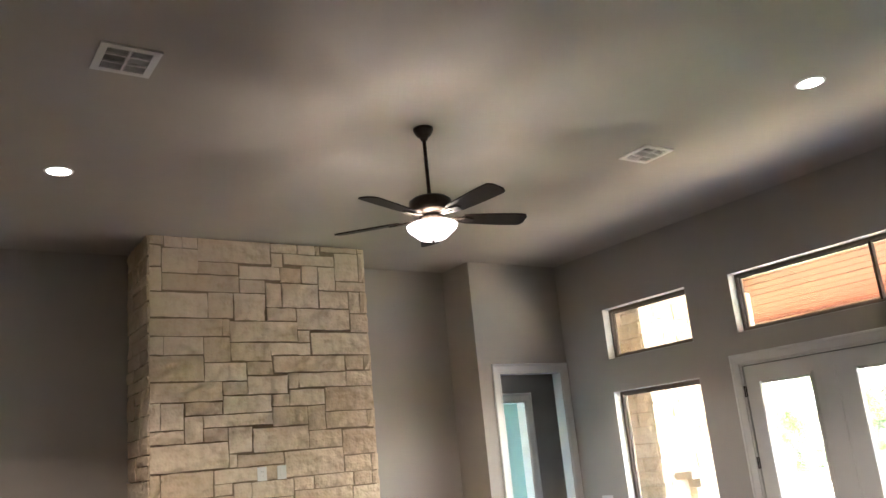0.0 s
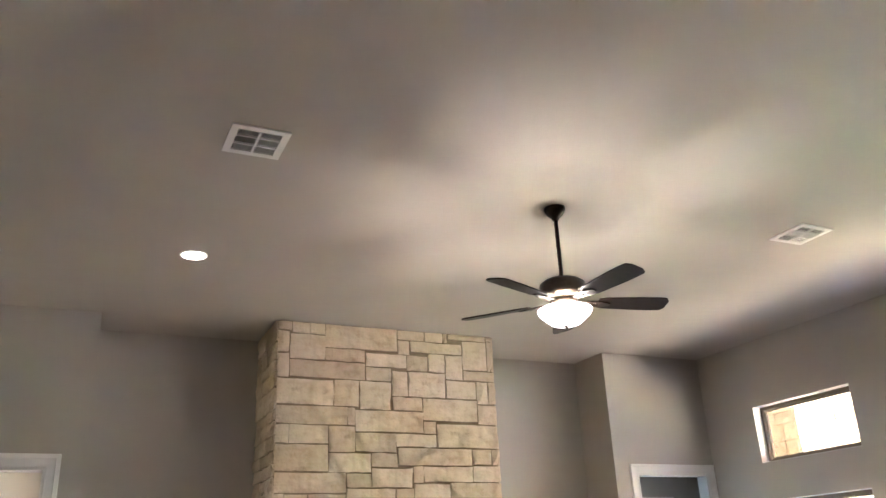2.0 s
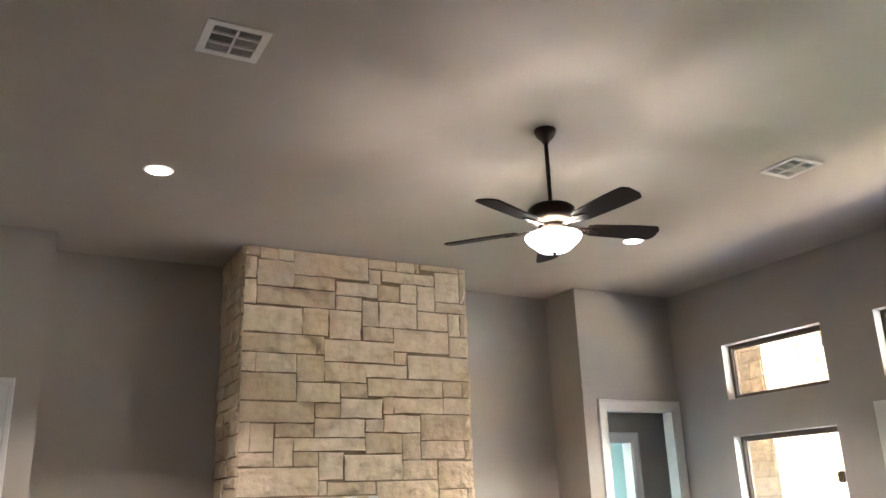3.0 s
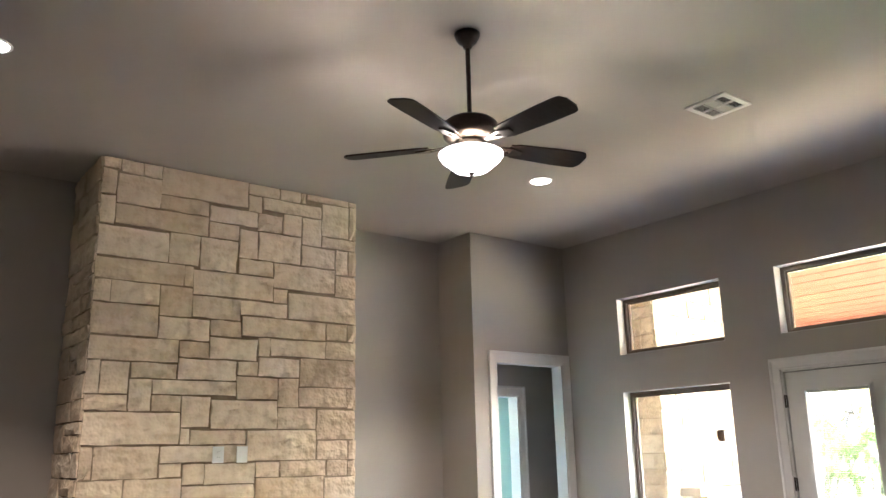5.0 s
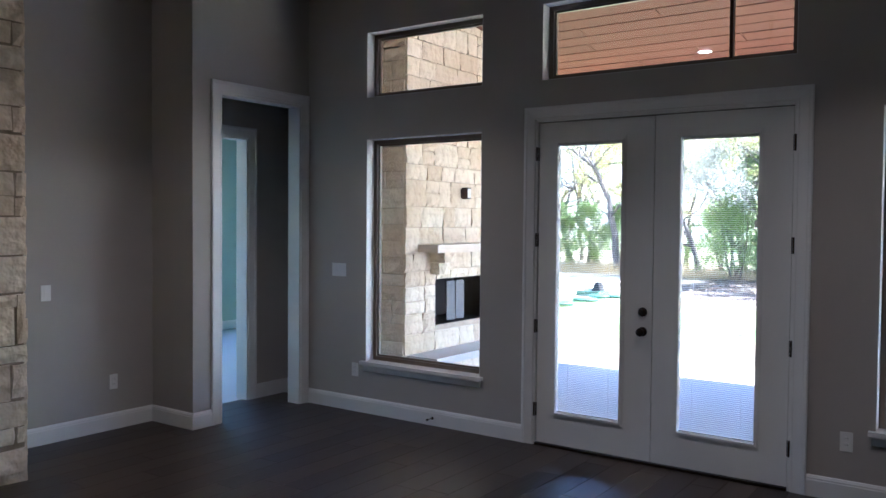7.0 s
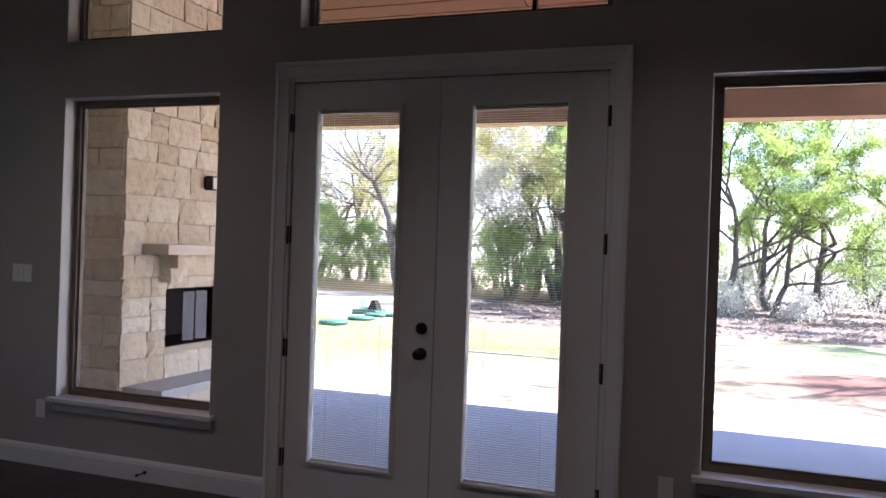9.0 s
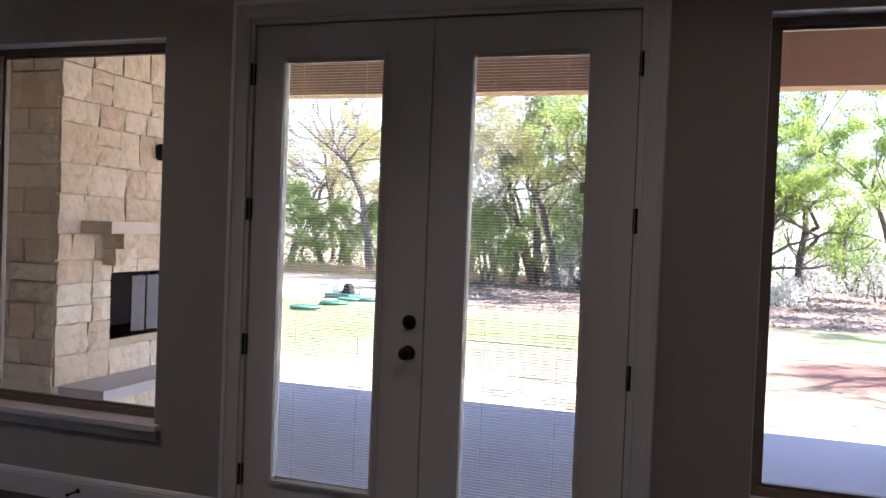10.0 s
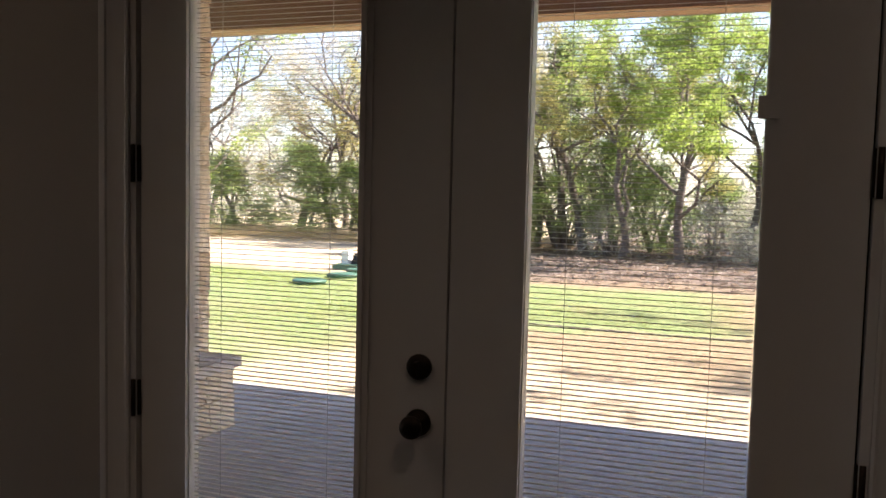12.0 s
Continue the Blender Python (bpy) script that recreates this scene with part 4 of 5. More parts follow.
structure("patio_roof", sloped_slab(WX2, ROOF_EDGE, -6, 14, 0.03, 0.2), CONCRETE, "low-pitched patio roof deck", "roof")
structure("patio_fascia", soft(boxes((ROOF_EDGE - 0.04, -6, 3.02, ROOF_EDGE, 14, 3.65), (11.78, -6, 3.02, ROOF_EDGE - 0.04, 14, 3.06)), 0.004), BEAM_WOOD, "stained wooden fascia and soffit", "fascia")
structure("patio_beam", soft(boxes((11.50, -6, 2.90, 11.78, 14, 3.46)), 0.008), BEAM_WOOD, "stained cedar beam along the patio's edge", "beam")


def outdoor_fireplace():
    rng = random.Random(29)
    x0, x1, y0, y1, z0, z1, d = 7.74, 9.95, 7.30, 8.54, PATIO_Z, 4.05, 0.02
    of = thing("outdoor_fireplace", "pale limestone patio fireplace with raised hearth and mantel", "fireplace")
    fb = (8.24, 0.64, 9.35, 1.11)
    core = part("core", slab_with_holes([x0 + d, x1], [z0, z1], [fb], lambda u, v, k: (u, (y0 + d, y1)[k], v)), PALE_MORTAR, of, "tan mortar body")
    w, h = x1 - x0, z1 - z0
    hole = (fb[0] - x0, fb[1] - z0, fb[2] - x0, fb[3] - z0)
    lay_stones(core, ashlar(w, h, rng, 0.15, 0.27, 0.18, 0.46, [hole]), (x0, y0 + d, z0), 0, rng, PALE_STONE, joint=0.005)
    lay_stones(core, ashlar(y1 - y0 - d, h, rng, 0.15, 0.27, 0.2, 0.5), (x0 + d, y1, z0), -90, rng, PALE_STONE, joint=0.005)
    box_ob = part("firebox", boxes((fb[0], 7.85, fb[1], fb[2], 7.88, fb[3])), BLACK, of, "black firebox")
    for name, spec in (("firebox_side", (fb[0] - 0.03, y0 + 0.06, fb[1], fb[0], 7.85, fb[3])), ("firebox_side", (fb[2], y0 + 0.06, fb[1], fb[2] + 0.03, 7.85, fb[3])),
                       ("firebox_floor", (fb[0], y0 + 0.06, fb[1] - 0.03, fb[2], 7.85, fb[1])), ("firebox_top", (fb[0], y0 + 0.06, fb[3], fb[2], 7.85, fb[3] + 0.03))):
        part(name, boxes(spec), BLACK, box_ob)
    for k in range(4):
        bm = boxes((0, -0.004, 0, 0.10, 0.004, fb[3] - fb[1] - 0.06))
        part("screen_panel", moved(bm, pose(8.6 + 0.085 * k, y0 + 0.12, fb[1] + 0.02, 0, 0, 28 if k % 2 else -28)), SCREEN, box_ob, "folded grey mesh screen panel")
    part("hearth_base", boxes((x0 + 0.1, 6.99, z0, x1 - 0.2, y0 + d, 0.33)), PALE_MORTAR, of)
    lay_stones(of, ashlar(x1 - x0 - 0.3, 0.33 - z0, rng, 0.17, 0.25, 0.25, 0.55), (x0 + 0.1, 6.99, z0), 0, rng, PALE_STONE, 0.03)
    part("hearth_slab", soft(boxes((x0 + 0.03, 6.94, 0.33, x1 - 0.16, y0 - 0.005, 0.40)), 0.008), HEARTH_STONE, of, "smooth grey hearth slab")
    mantel = part("mantel", soft(boxes((7.93, 7.05, 1.39, x1 - 0.45, y0 + d, 1.468)), 0.012), CUT_STONE, of, "limestone mantel slab")
    for cx in (8.23, 9.22):
        for wd, dep, a, c in ((0.19, 0.19, 1.285, 1.39), (0.16, 0.12, 1.17, 1.28)):
            part("corbel", moved(stone_mesh(wd, c - a, dep, rng, 0.01), pose(cx - wd / 2, y0, a)), PALE_STONE, mantel, "stepped limestone corbel")


outdoor_fireplace()
sc = thing("wall_lantern", "small dark bronze lantern on the patio chimney", "wall lamp", (8.69, 7.29, 1.99))
sc.scale = (0.75, 0.75, 0.8)
part("back_plate", soft(boxes((-0.05, -0.02, -0.06, 0.05, 0.0, 0.06)), 0.003), BRONZE, sc)
part("cage", soft(boxes((-0.045, -0.11, -0.075, -0.033, -0.02, 0.075), (0.033, -0.11, -0.075, 0.045, -0.02, 0.075), (-0.033, -0.11, 0.06, 0.033, -0.02, 0.075), (-0.033, -0.11, -0.075, 0.033, -0.02, -0.06)), 0.002), BRONZE, sc)
part("glass", boxes((-0.03, -0.118, -0.058, 0.03, -0.03, 0.058)), PLASTIC, sc, "frosted glass")

# ---- yard ----
def ground():
    bm = bmesh.new()
    xs = [-900, -300, -100, -30, 0] + [6 + 0.8 * k for k in range(50)] + [60, 100, 200, 400, 900]
    ys = [-900, -300, -100, -40] + [-20 + 1.0 * k for k in range(60)] + [60, 100, 300, 900]
    g = {}
    for i, x in enumerate(xs):
        for j, y in enumerate(ys):
            z = -0.15
            if x > 11.5:
                z += 0.05 * noise.noise(Vector((x * 0.35, y * 0.35, 0))) * min(1, (x - 11.5) / 3)
            if x < 10.5:
                z = -0.2
            g[i, j] = bm.verts.new((x, y, z))
    for i in range(len(xs) - 1):
        for j in range(len(ys) - 1):
            f = bm.faces.new([g[i, j], g[i + 1, j], g[i + 1, j + 1], g[i, j + 1]])
            f.smooth = True
    return bm


structure("ground", ground(), GROUND, "bare tan soil with lawn patches and leaf litter", "ground")


def tube(bm, pts, radii, n=7):
    """A tapered round limb through points."""
    prev = None
    for k, (p, r) in enumerate(zip(pts, radii)):
        d = (pts[min(k + 1, len(pts) - 1)] - pts[max(k - 1, 0)]).normalized()
        u = d.orthogonal().normalized()
        v = d.cross(u)
        ring = [bm.verts.new(p + (u * math.cos(2 * math.pi * a / n) + v * math.sin(2 * math.pi * a / n)) * r) for a in range(n)]
        if prev:
            best = min(range(n), key=lambda s: sum((ring[(a + s) % n].co - prev[a].co).length for a in range(n)))
            ring = ring[best:] + ring[:best]
            for a in range(n):
                f = bm.faces.new([prev[a], prev[(a + 1) % n], ring[(a + 1) % n], ring[a]])
                f.smooth = True
        prev = ring


def limb(bm, rng, p, d, r, length, depth, tips, twist=0.5, up=0.1):
    n = 4 if depth else 3
    pts, radii = [p.copy()], [r]
    for k in range(n):
        d = (d + Vector((rng.uniform(-twist, twist), rng.uniform(-twist, twist), rng.uniform(-twist * 0.7, twist * 0.7) + up))).normalized()
        p = p + d * length / n
        pts.append(p.copy())
        radii.append(r * (1 - 0.55 * (k + 1) / n))
        if depth and k >= 1:
            side = (d + Vector((rng.uniform(-1, 1), rng.uniform(-1, 1), rng.uniform(-0.2, 0.7))) * 0.95).normalized()
            limb(bm, rng, p, side, radii[-1] * rng.uniform(0.5, 0.75), length * rng.uniform(0.5, 0.75), depth - 1, tips, twist, up)
    tube(bm, pts, radii, 7 if depth > 1 else 5 if depth else 3)
    tips += pts[1:] if depth < 2 else pts[-1:]


def leaves_at(rng, spots, count, spread, size, flat=0.0):
    verts, faces = [], []
    for _ in range(count):
        c = rng.choice(spots)
        p = c + Vector((rng.gauss(0, spread), rng.gauss(0, spread), rng.gauss(0, spread * 0.75)))
        s = size * rng.uniform(0.6, 1.4)
        a = Vector((rng.gauss(0, 1), rng.gauss(0, 1), rng.gauss(0, 1) * (1 - flat))).normalized()
        b = a.cross(Vector((rng.gauss(0, 1), rng.gauss(0, 1), rng.gauss(0, 1)))).normalized()
        k = len(verts)
        verts += [p - a * s, p + b * s * 0.45, p + a * s, p - b * s * 0.45]
        faces.append((k, k + 1, k + 2, k + 3))
    return verts, faces


def foliage(name, parent, data, mat):
    me = bpy.data.meshes.new(name)
    me.from_pydata([tuple(v) for v in data[0]], [], data[1])
    me.materials.append(mat)
    ob = new(name, me)
    ob.parent = parent
    return ob


def oak(x, y, height, seed, leafy, label, lean=(0, 0), mat=None, leaf=0.038, spread=0.15, share=0.34, depth=3):
    rng = random.Random(seed)
    t = thing("oak_tree", label, "tree", (x, y, -0.18), group="trees behind the lawn")
    bm, tips = bmesh.new(), []
    d0 = Vector((lean[0], lean[1], 1)).normalized()
    r0 = 0.018 * height
    pts, radii, p, d = [Vector((0, 0, 0))], [r0 * 1.35], Vector((0, 0, 0)), d0
    n = 6
    for k in range(n):
        d = (d + Vector((rng.uniform(-0.33, 0.33), rng.uniform(-0.33, 0.33), 0.1))).normalized()
        p = p + d * height * 0.55 / n
        pts.append(p.copy())
        radii.append(r0 * (1 - 0.09 * k))
        if k >= 1:
            a = rng.uniform(0, 6.28)
            side = (d * 0.35 + Vector((math.cos(a), math.sin(a), rng.uniform(0.0, 0.5)))).normalized()
            limb(bm, rng, p, side, radii[-1] * rng.uniform(0.45, 0.72), height * rng.uniform(0.32, 0.52), depth - 1, tips, 0.72, 0.12)
    tube(bm, pts, radii, 9)
    for k in range(3):
        a = rng.uniform(0, 6.28)
        limb(bm, rng, p, (d + Vector((math.cos(a), math.sin(a), 0.3)) * 0.8).normalized(), radii[-1] * 0.75, height * 0.42, depth - 1, tips, 0.72, 0.12)
    part("trunk", bm, BARK, t, "grey-brown bark, crooked limbs")
    if leafy:
        clumps = rng.sample(tips, max(3, int(len(tips) * share)))
        foliage("crown", t, leaves_at(rng, clumps, int(leafy * 2.0), spread, leaf), mat or OAK_LEAF)
    return t


def juniper(x, y, height, width, seed, count, label="dense dark green juniper bush", mat=None):
    rng = random.Random(seed)
    t = thing("juniper_tree", label, "tree", (x, y, -0.18), group="trees behind the lawn")
    bm, tips = bmesh.new(), []
    for k in range(5):
        a = rng.uniform(0, 6.28)
        limb(bm, rng, Vector((rng.uniform(-0.2, 0.2), rng.uniform(-0.2, 0.2), 0)), Vector((math.cos(a) * 0.35, math.sin(a) * 0.35, 1)).normalized(), 0.016 * height, height * rng.uniform(0.6, 0.85), 1, [], 0.2, 0.1)
    part("trunk", bm, BARK, t)
    spots = []
    for k in range(120):
        s = rng.random() ** 0.8
        rr = width * (0.3 + 0.7 * math.sin(math.pi * min(1, 0.25 + 0.75 * s))) * rng.uniform(0.35, 1.0) * (1.05 - 0.6 * s)
        a = rng.uniform(0, 6.28)
        spots.append(Vector((rr * math.cos(a), rr * math.sin(a), height * (0.06 + 0.94 * s))))
    foliage("crown", t, leaves_at(rng, spots, int(count * 2.3), 0.17, 0.038), mat or JUNIPER_LEAF)
    return t


GREEN_OAK, GREY_OAK = "live oak with a bright yellow-green crown", "nearly bare grey oak with crooked twigs"
THIN_OAK = "oak with a thin yellowing crown"
oak(31.5, 0.65, 7.4, 1, 15000, GREEN_OAK, (0.0, -0.1))
oak(30.5, 2.2, 5.8, 2, 14000, GREEN_OAK, (0.1, 0.05))
oak(26.7, 5.1, 6.4, 3, 16000, GREEN_OAK)
oak(29.7, 3.6, 6.0, 4, 13000, GREEN_OAK)
oak(17.0, -6.3, 8.0, 61, 7000, GREEN_OAK)
# three unseen oaks added to the south to throw shade on the litter
oak(25.4, -4.2, 7.2, 81, 9000, GREEN_OAK)
oak(28.6, -4.8, 7.4, 82, 9000, GREEN_OAK)
oak(22.4, -5.4, 7.0, 83, 8000, GREEN_OAK)
oak(31.0, -2.5, 6.6, 5, 14000, GREEN_OAK, (0, 0.2))
oak(33.5, 1.2, 5.4, 15, 3500, GREY_OAK, (0, -1.3), GREY_TWIG)
oak(31.1, 15.1, 8.2, 6, 7000, GREY_OAK, (0.0, 0.12), GREY_TWIG, 0.034, 0.28)
oak(34.5, 17.6, 7.6, 71, 9000, GREY_OAK, (0, 0), GREY_TWIG, 0.036, 0.32)
oak(34.0, 11.2, 7.4, 72, 9000, GREY_OAK, (0, 0.1), GREY_TWIG, 0.036, 0.32)
oak(33.0, 10.5, 6.4, 7, 4500, GREY_OAK, (0, 0), GREY_TWIG, 0.045, 0.3)
oak(25.2, 18.3, 7.2, 8, 1800, GREY_OAK, (0.1, -0.1), OAK_LEAF, 0.05)
oak(38.0, 20.0, 6.8, 9, 6000, THIN_OAK)
oak(38.0, 27.0, 7.0, 10, 6000, THIN_OAK)
oak(36.0, 7.5, 5.8, 11, 5500, GREY_OAK, (0, 0), GREY_TWIG, 0.05, 0.3)
oak(36.0, 15.5, 5.8, 12, 4500, GREY_OAK, (0, 0), GREY_TWIG, 0.045, 0.3)
oak(34.0, 23.0, 5.4, 13, 4000, GREY_OAK, (0, 0), GREY_TWIG, 0.045, 0.3)
juniper(30.2, 8.9, 6.5, 2.1, 21, 17000)
juniper(32.5, 17.2, 2.6, 1.9, 84, 4000)
juniper(36.0, 2.2, 4.2, 2.6, 89, 7000)
juniper(37.0, -2.4, 4.2, 2.6, 90, 7000)
juniper(34.5, -5.0, 4.0, 2.2, 91, 6000)
oak(36.0, 14.2, 6.4, 87, 9000, THIN_OAK, mat=OLIVE_LEAF, share=0.5)
oak(35.0, 20.5, 6.4, 88, 9000, THIN_OAK, mat=OLIVE_LEAF, share=0.5)
juniper(29.4, 10.3, 3.2, 1.4, 22, 5000)
juniper(28.6, 7.0, 3.4, 1.4, 27, 4600)
juniper(31.5, 18.6, 3.2, 2.2, 23, 9000)
juniper(31.0, 21.5, 2.9, 2.0, 24, 8000)
juniper(33.0, 15.8, 2.6, 1.7, 25, 7000)
juniper(35.5, -1.4, 2.7, 2.1, 26, 8000, "low dense grey-green juniper bush")
juniper(30.5, 6.0, 2.6, 1.5, 29, 4500)
juniper(32.5, 9.0, 3.0, 1.9, 31, 5500)
juniper(35.0, 12.5, 2.8, 2.2, 32, 6000)
juniper(34.5, 4.2, 2.4, 2.0, 33, 5000)
oak(31.0, 12.0, 5.8, 35, 8000, THIN_OAK, mat=OLIVE_LEAF, share=0.5)
oak(33.0, 18.0, 6.2, 36, 9000, THIN_OAK, mat=OLIVE_LEAF, share=0.5)
oak(30.0, 9.6, 5.6, 37, 5500, GREY_OAK, (0, 0), GREY_TWIG, 0.05, 0.3)
oak(33.5, 6.0, 5.8, 38, 7000, THIN_OAK, mat=OLIVE_LEAF)
oak(29.6, 8.0, 6.9, 40, 12000, THIN_OAK, mat=OLIVE_LEAF, share=0.5)
oak(27.4, 6.6, 5.6, 41, 4500, GREEN_OAK)
oak(30.6, 2.0, 5.0, 42, 7000, GREEN_OAK)
SCRUB = "low grey twiggy scrub bush under the trees"
for x, y, h, w, seed in ((30.6, 2.9, 1.5, 1.0, 51), (31.6, 0.2, 1.3, 1.1, 52), (28.9, 4.4, 1.6, 0.9, 53), (32.5, 3.4, 1.7, 1.2, 54), (30.2, -1.4, 1.2, 1.0, 55), (27.6, 3.4, 0.9, 0.7, 56), (28.3, 7.2, 1.5, 1.0, 57), (33.4, -3.5, 1.6, 1.3, 58), (27.2, 1.4, 0.7, 0.6, 59)):
    juniper(x, y, h, w, seed, 800, SCRUB, GREY_TWIG)


def far_woods():
    """Low scrub and thin trees that close the view behind the first trees."""
    rng = random.Random(77)
    spots = []
    for _ in range(1500):
        x = rng.uniform(40, 75)
        y = rng.uniform(-30, 75)
        h = rng.uniform(0.9, 3.4)
        for _ in range(4):
            spots.append(Vector((x + rng.gauss(0, 1.2), y + rng.gauss(0, 1.2), h * rng.uniform(0.05, 1.0))))
    me = bpy.data.meshes.new("far_woods")
    data = leaves_at(rng, spots, 60000, 0.45, 0.14)
    me.from_pydata([tuple(v) for v in data[0]], [], data[1])
    me.materials.append(GREY_TWIG)
    tagged(new("far_woods", me), "thin grey-green woods far behind the yard", "woods", kind="stuff")


far_woods()


def tufts(name, label, area, count, height, mat, seed):
    rng = random.Random(seed)
    verts, faces = [], []
    for _ in range(count):
        x, y = rng.uniform(area[0], area[2]), rng.uniform(area[1], area[3])
        for _ in range(3):
            a, h, w = rng.uniform(0, 6.28), height * rng.uniform(0.5, 1.3), 0.006
            k = len(verts)
            px, py = x + rng.gauss(0, 0.03), y + rng.gauss(0, 0.03)
            verts += [(px - w, py, -0.19), (px + w, py, -0.19), (px + math.cos(a) * h * 0.5, py + math.sin(a) * h * 0.5, -0.16 + h)]
            faces.append((k, k + 1, k + 2))
    me = bpy.data.meshes.new(name)
    me.from_pydata(verts, [], faces)
    me.materials.append(mat)
    tagged(new(name, me), label, "grass", kind="stuff")


tufts("lawn_grass", "short bright green lawn grass", (13.2, 8.2, 19.5, 16), 9000, 0.05, GRASS_LEAF, 41)
tufts("lawn_grass", "short bright green lawn grass", (15.8, 3.6, 19.2, 8.2), 5000, 0.05, GRASS_LEAF, 42)
tufts("lawn_grass", "short bright green lawn grass", (17.0, -3, 20.2, 1.2), 3000, 0.05, GRASS_LEAF, 43)
tufts("dry_grass", "tall dry straw grass at the wood's edge", (28.5, 9, 33, 26), 7000, 0.42, STRAW, 44)


def scatter_litter():
    rng = random.Random(61)
    verts, faces = [], []
    for _ in range(9000):
        x, y = rng.uniform(20.5, 36), rng.uniform(-8, 10.5)
        s, a = rng.uniform(0.03, 0.11), rng.uniform(0, 6.28)
        c, d = math.cos(a) * s, math.sin(a) * s
        k, z = len(verts), -0.15 + 0.06 * noise.noise(Vector((x * 0.35, y * 0.35, 0)))
        verts += [(x - c, y - d, z), (x + d * 0.5, y - c * 0.5, z + rng.uniform(0.01, 0.06)), (x + c, y + d, z + 0.01), (x - d * 0.5, y + c * 0.5, z + rng.uniform(0.01, 0.06))]
        faces.append((k, k + 1, k + 2, k + 3))
    me = bpy.data.meshes.new("leaf_litter")
    me.from_pydata(verts, [], faces)
    me.materials.append(LITTER_LEAF)
    tagged(new("leaf_litter", me), "dry leaves and chips under the trees", "leaf litter", kind="stuff")


scatter_litter()
def sod_edge():
    """The low broken edge of the laid sod; its shadow is put in as dark colour."""
    rng = random.Random(83)
    bm = bmesh.new()
    n = 60
    rows = []
    for k in range(n + 1):
        y = 3.2 + 4.2 * k / n
        x = 15.45 + 0.05 * noise.noise(Vector((y * 1.7, 0, 3))) + 0.05 * (7.4 - y) / 4.2
        z = -0.15 + 0.05 * noise.noise(Vector((x * 0.35, y * 0.35, 0)))
        h = rng.uniform(0.008, 0.022)
        rows.append([bm.verts.new(p) for p in ((x - rng.uniform(0.03, 0.06), y, z - 0.04), (x - 0.01, y, z + h), (x + 0.012, y, z + h * 0.9), (x + 0.03, y, z - 0.04))])
    for a, c in zip(rows, rows[1:]):
        for k in range(3):
            bm.faces.new([a[k], a[k + 1], c[k + 1], c[k]])
    tagged(new("sod_edge", mesh_of("sod_edge", bm, BARK)), "crumbling edge of the laid sod, its shadow put in as dark colour", "lawn edge", kind="stuff")


sod_edge()
# septic lids on the lawn and the pump box beside them
for x, y, r in ((18.0, 10.9, 0.30), (19.2, 10.85, 0.30), (20.2, 10.95, 0.28), (20.4, 10.6, 0.26)):
    t = thing("septic_lid", "round green plastic septic lid on the lawn", "lid", (x, y, -0.17), group="septic lids on the lawn")
    part("riser", lathe([(0, 0), (r * 0.95, 0), (r * 0.95, 0.05), (0, 0.05)], 28), GREEN_PLASTIC, t)
    part("lid", lathe([(r * 0.95, 0.05), (r, 0.05), (r, 0.085), (r * 0.9, 0.1), (r * 0.3, 0.108), (0, 0.108)], 28), GREEN_PLASTIC, t, "ribbed green lid")
t = thing("pump_box", "black and white pump housing on a green base", "pump", (20.9, 11.45, -0.17))
part("base", soft(boxes((-0.35, -0.3, 0, 0.35, 0.3, 0.13)), 0.02), GREEN_PLASTIC, t, "green plastic base")
bm = bmesh.new()
for y0, y1, tilt in ((-0.26, -0.02, 1),):
    vs = [bm.verts.new(p) for p in ((-0.15, -0.26, 0.13), (0.15, -0.26, 0.13), (0.15, -0.02, 0.13), (-0.15, -0.02, 0.13), (-0.1, -0.18, 0.36), (0.1, -0.18, 0.36), (0.1, -0.1, 0.36), (-0.1, -0.1, 0.36))]
    for q in ((0, 1, 5, 4), (1, 2, 6, 5), (2, 3, 7, 6), (3, 0, 4, 7), (4, 5, 6, 7), (3, 2, 1, 0)):
        bm.faces.new([vs[i] for i in q])
part("motor_cover", soft(bm, 0.01), STEEL, t, "black motor cover")
part("control_box", soft(boxes((-0.1, 0.05, 0.13, 0.1, 0.22, 0.4)), 0.015), PLASTIC, t, "white control box")

# ---- lamps ----
for x, y, z, watt, size in ((1.24, 6.345, CEIL, 0.5, 0.15), (5.235, 6.35, CEIL, 0.5, 0.15), (5.245, 3.256, CEIL, 0.5, 0.15), (1.24, 3.256, CEIL, 0.5, 0.15), (-0.2, 8.22, 2.95, 0.3, 0.1)):
    d = bpy.data.lights.new("recessed_lamp", "AREA")
    d.shape, d.size, d.energy, d.color, d.spread = "DISK", size, watt * 1.6, (1.0, 0.8, 0.6), radians(100)
    new("recessed_lamp", d).matrix_world = pose(x, y, z - 0.006)
d = bpy.data.lights.new("fan_bulb", "POINT")
d.energy, d.shadow_soft_size, d.color = 0.48, 0.03, (1.0, 0.82, 0.62)
new("fan_bulb", d).matrix_world = pose(3.235, 4.82, CEIL - 0.735)

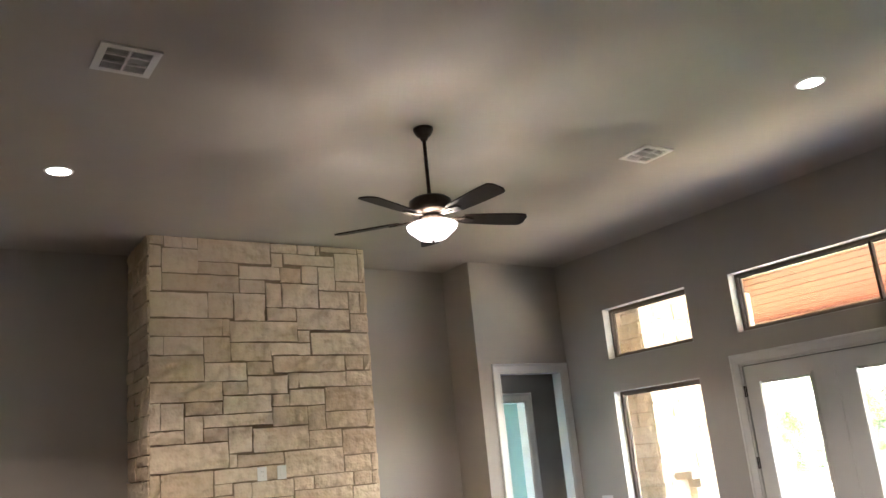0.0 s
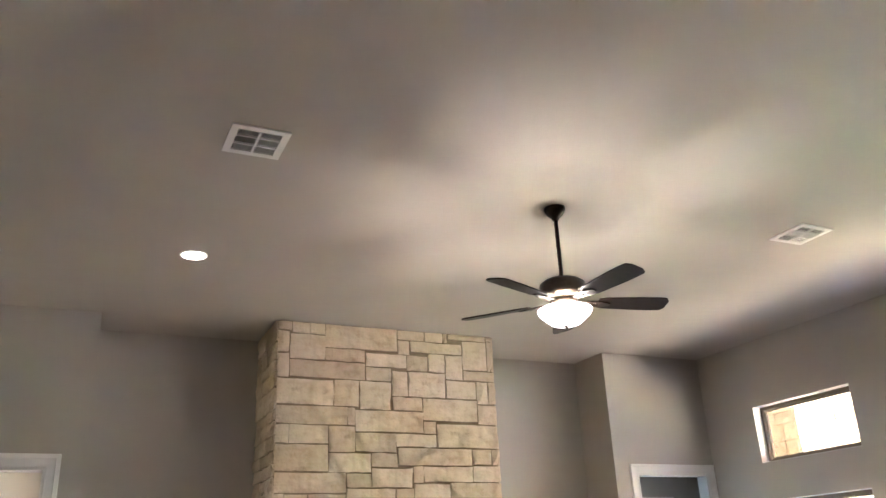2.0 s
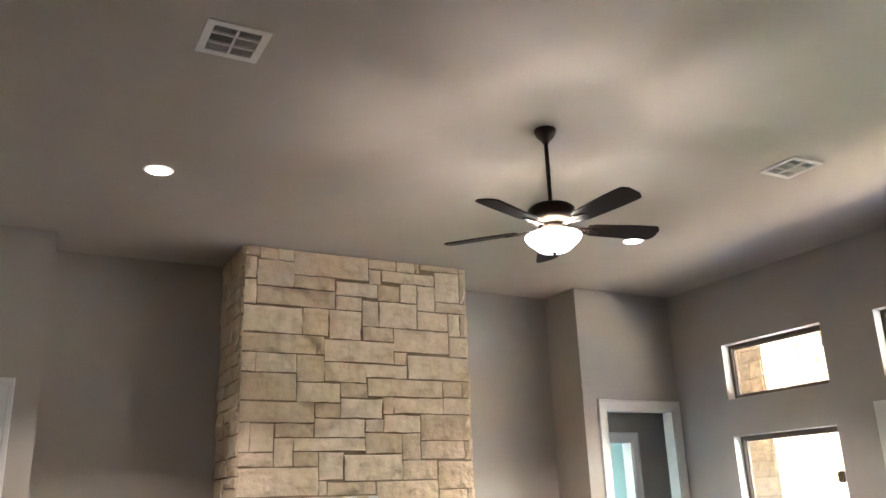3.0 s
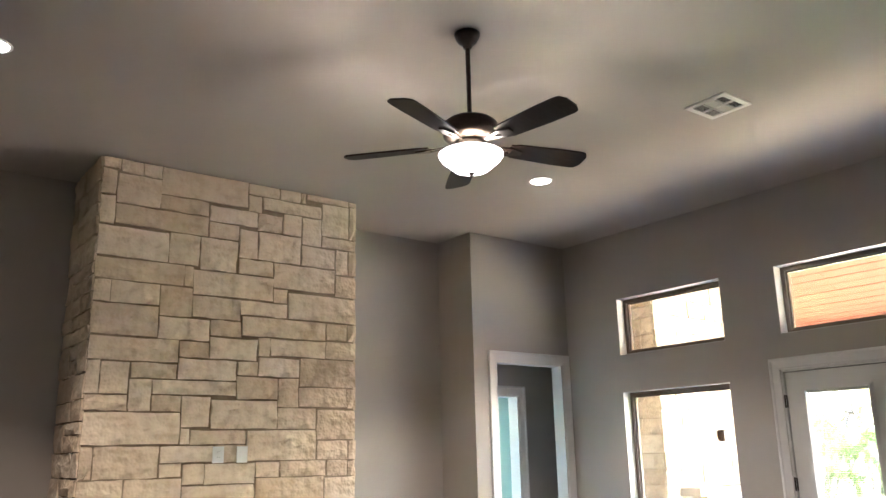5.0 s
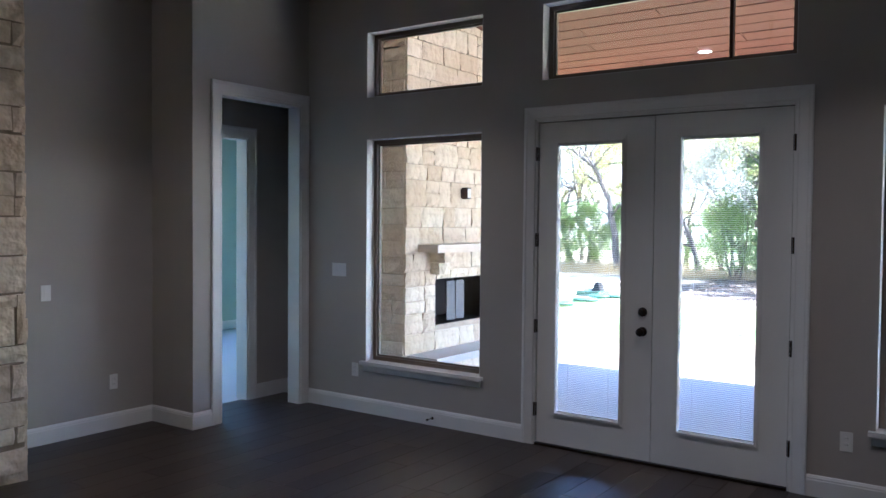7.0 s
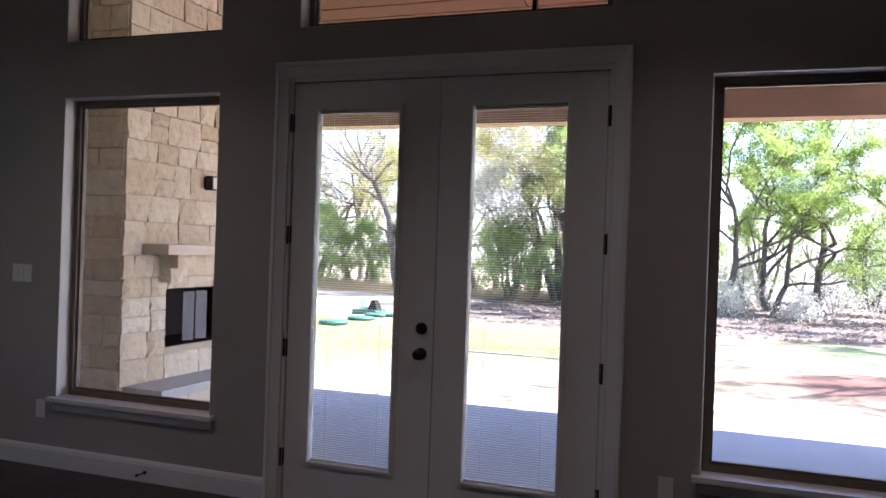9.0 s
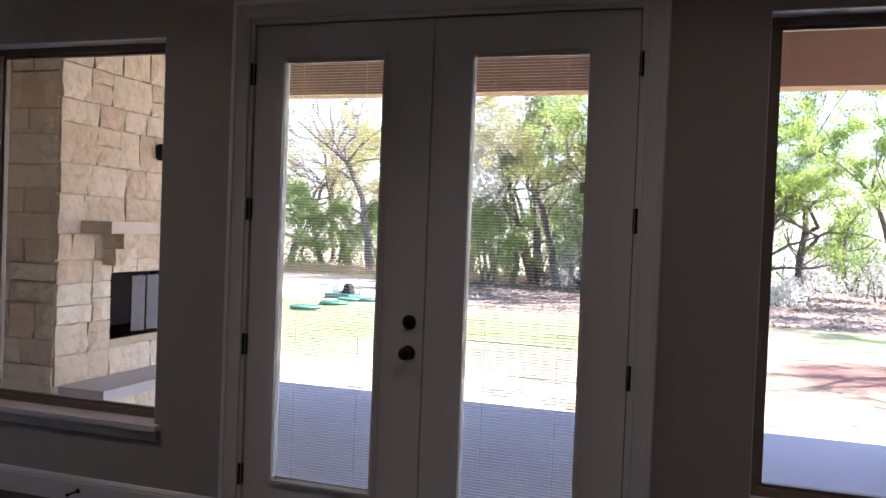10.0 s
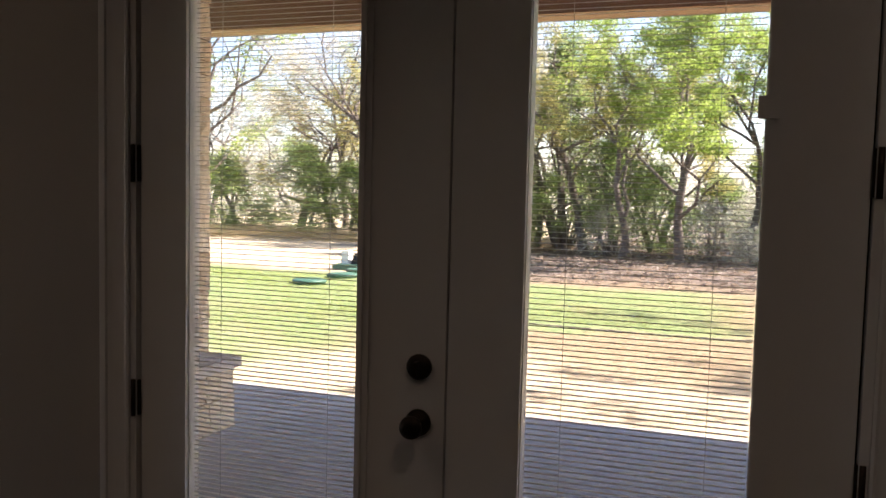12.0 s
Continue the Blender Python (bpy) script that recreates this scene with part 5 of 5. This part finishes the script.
# ---- floor planks, boards of the patio ceiling ----
def plank_floor():
    base = structure("floor", boxes((XW, YS, -0.2, WX2, PY + 0.06, -0.004)), GROUT, "dark grey-brown wood-look plank floor with a soft sheen", "floor")
    rng = random.Random(9)
    PW, PL = 0.19, 1.2
    shapes = {}
    rest = ([], [])
    y = YS
    tops = []
    while y < PY + 0.05:
        x = XW - rng.uniform(0.1, PL)
        while x < WX2:
            a, c = max(x, XW), min(x + PL, WX2)
            yb = min(y + PW, PY + 0.06)
            if c - a > 0.02 and yb - y > 0.02:
                tops.append((a, y, c, yb))
            x += PL
        y += PW
    near = 0
    for a, y0, c, y1 in tops:
        w, dpt = round(c - a - 0.002, 3), round(y1 - y0 - 0.002, 3)
        if a > 1.0 and y0 > 2.3 and near < 300:
            key = (w, dpt)
            if key not in shapes:
                bm = boxes((0, 0, -0.004, w, dpt, 0))
                top = [e for e in bm.edges if all(v.co.z > -0.001 for v in e.verts)]
                bmesh.ops.bevel(bm, geom=top, offset=0.001, segments=1, affect='EDGES')
                shapes[key] = mesh_of("plank", bm, FLOOR)
            ob = new("plank", shapes[key])
            ob.parent, ob.matrix_basis = base, pose(a + 0.0015, y0 + 0.0015, 0)
            near += 1
        else:
            k = len(rest[0])
            rest[0].extend([(a + 0.0015, y0 + 0.0015, -0.0003), (c - 0.0015, y0 + 0.0015, -0.0003), (c - 0.0015, y1 - 0.0015, -0.0003), (a + 0.0015, y1 - 0.0015, -0.0003)])
            rest[1].append((k, k + 1, k + 2, k + 3))
    me = bpy.data.meshes.new("planks")
    me.from_pydata(rest[0], [], rest[1])
    me.materials.append(FLOOR)
    ob = tagged(new("planks", me), kind="stuff")
    ob.parent = base


plank_floor()


def board_ceiling():
    rng = random.Random(13)
    verts, faces = [], []
    x = WX2
    while x < 11.5:
        y = -6 - rng.uniform(0, 2)
        while y < 8.54:
            L = rng.uniform(1.0, 3.6)
            a, c = max(y, -6), min(y + L, 8.54)
            if c > a + 0.02:
                k = len(verts)
                x0, x1, lift = x, min(x + 0.236, 11.5), rng.uniform(0, 0.003)
                e = 0.011
                p0, p1, q0, q1 = patio_ceil(x0) + 0.03, patio_ceil(x1) + 0.03, patio_ceil(x0) + lift, patio_ceil(x1) + lift
                verts += [(x0, a, p0), (x1, a, p1), (x1, c, p1), (x0, c, p0), (x0 + e, a + 0.006, q0), (x1 - e, a + 0.006, q1), (x1 - e, c - 0.006, q1), (x0 + e, c - 0.006, q0)]
                faces += [(k + 4, k + 7, k + 6, k + 5), (k, k + 4, k + 5, k + 1), (k + 1, k + 5, k + 6, k + 2), (k + 2, k + 6, k + 7, k + 3), (k + 3, k + 7, k + 4, k)]
            y += L
        x += 0.242
    me = bpy.data.meshes.new("patio_ceiling")
    me.from_pydata(verts, [], faces)
    me.materials.append(CEDAR)
    tagged(new("patio_ceiling", me), "stained pine board ceiling over the patio", "ceiling", kind="structure")


board_ceiling()
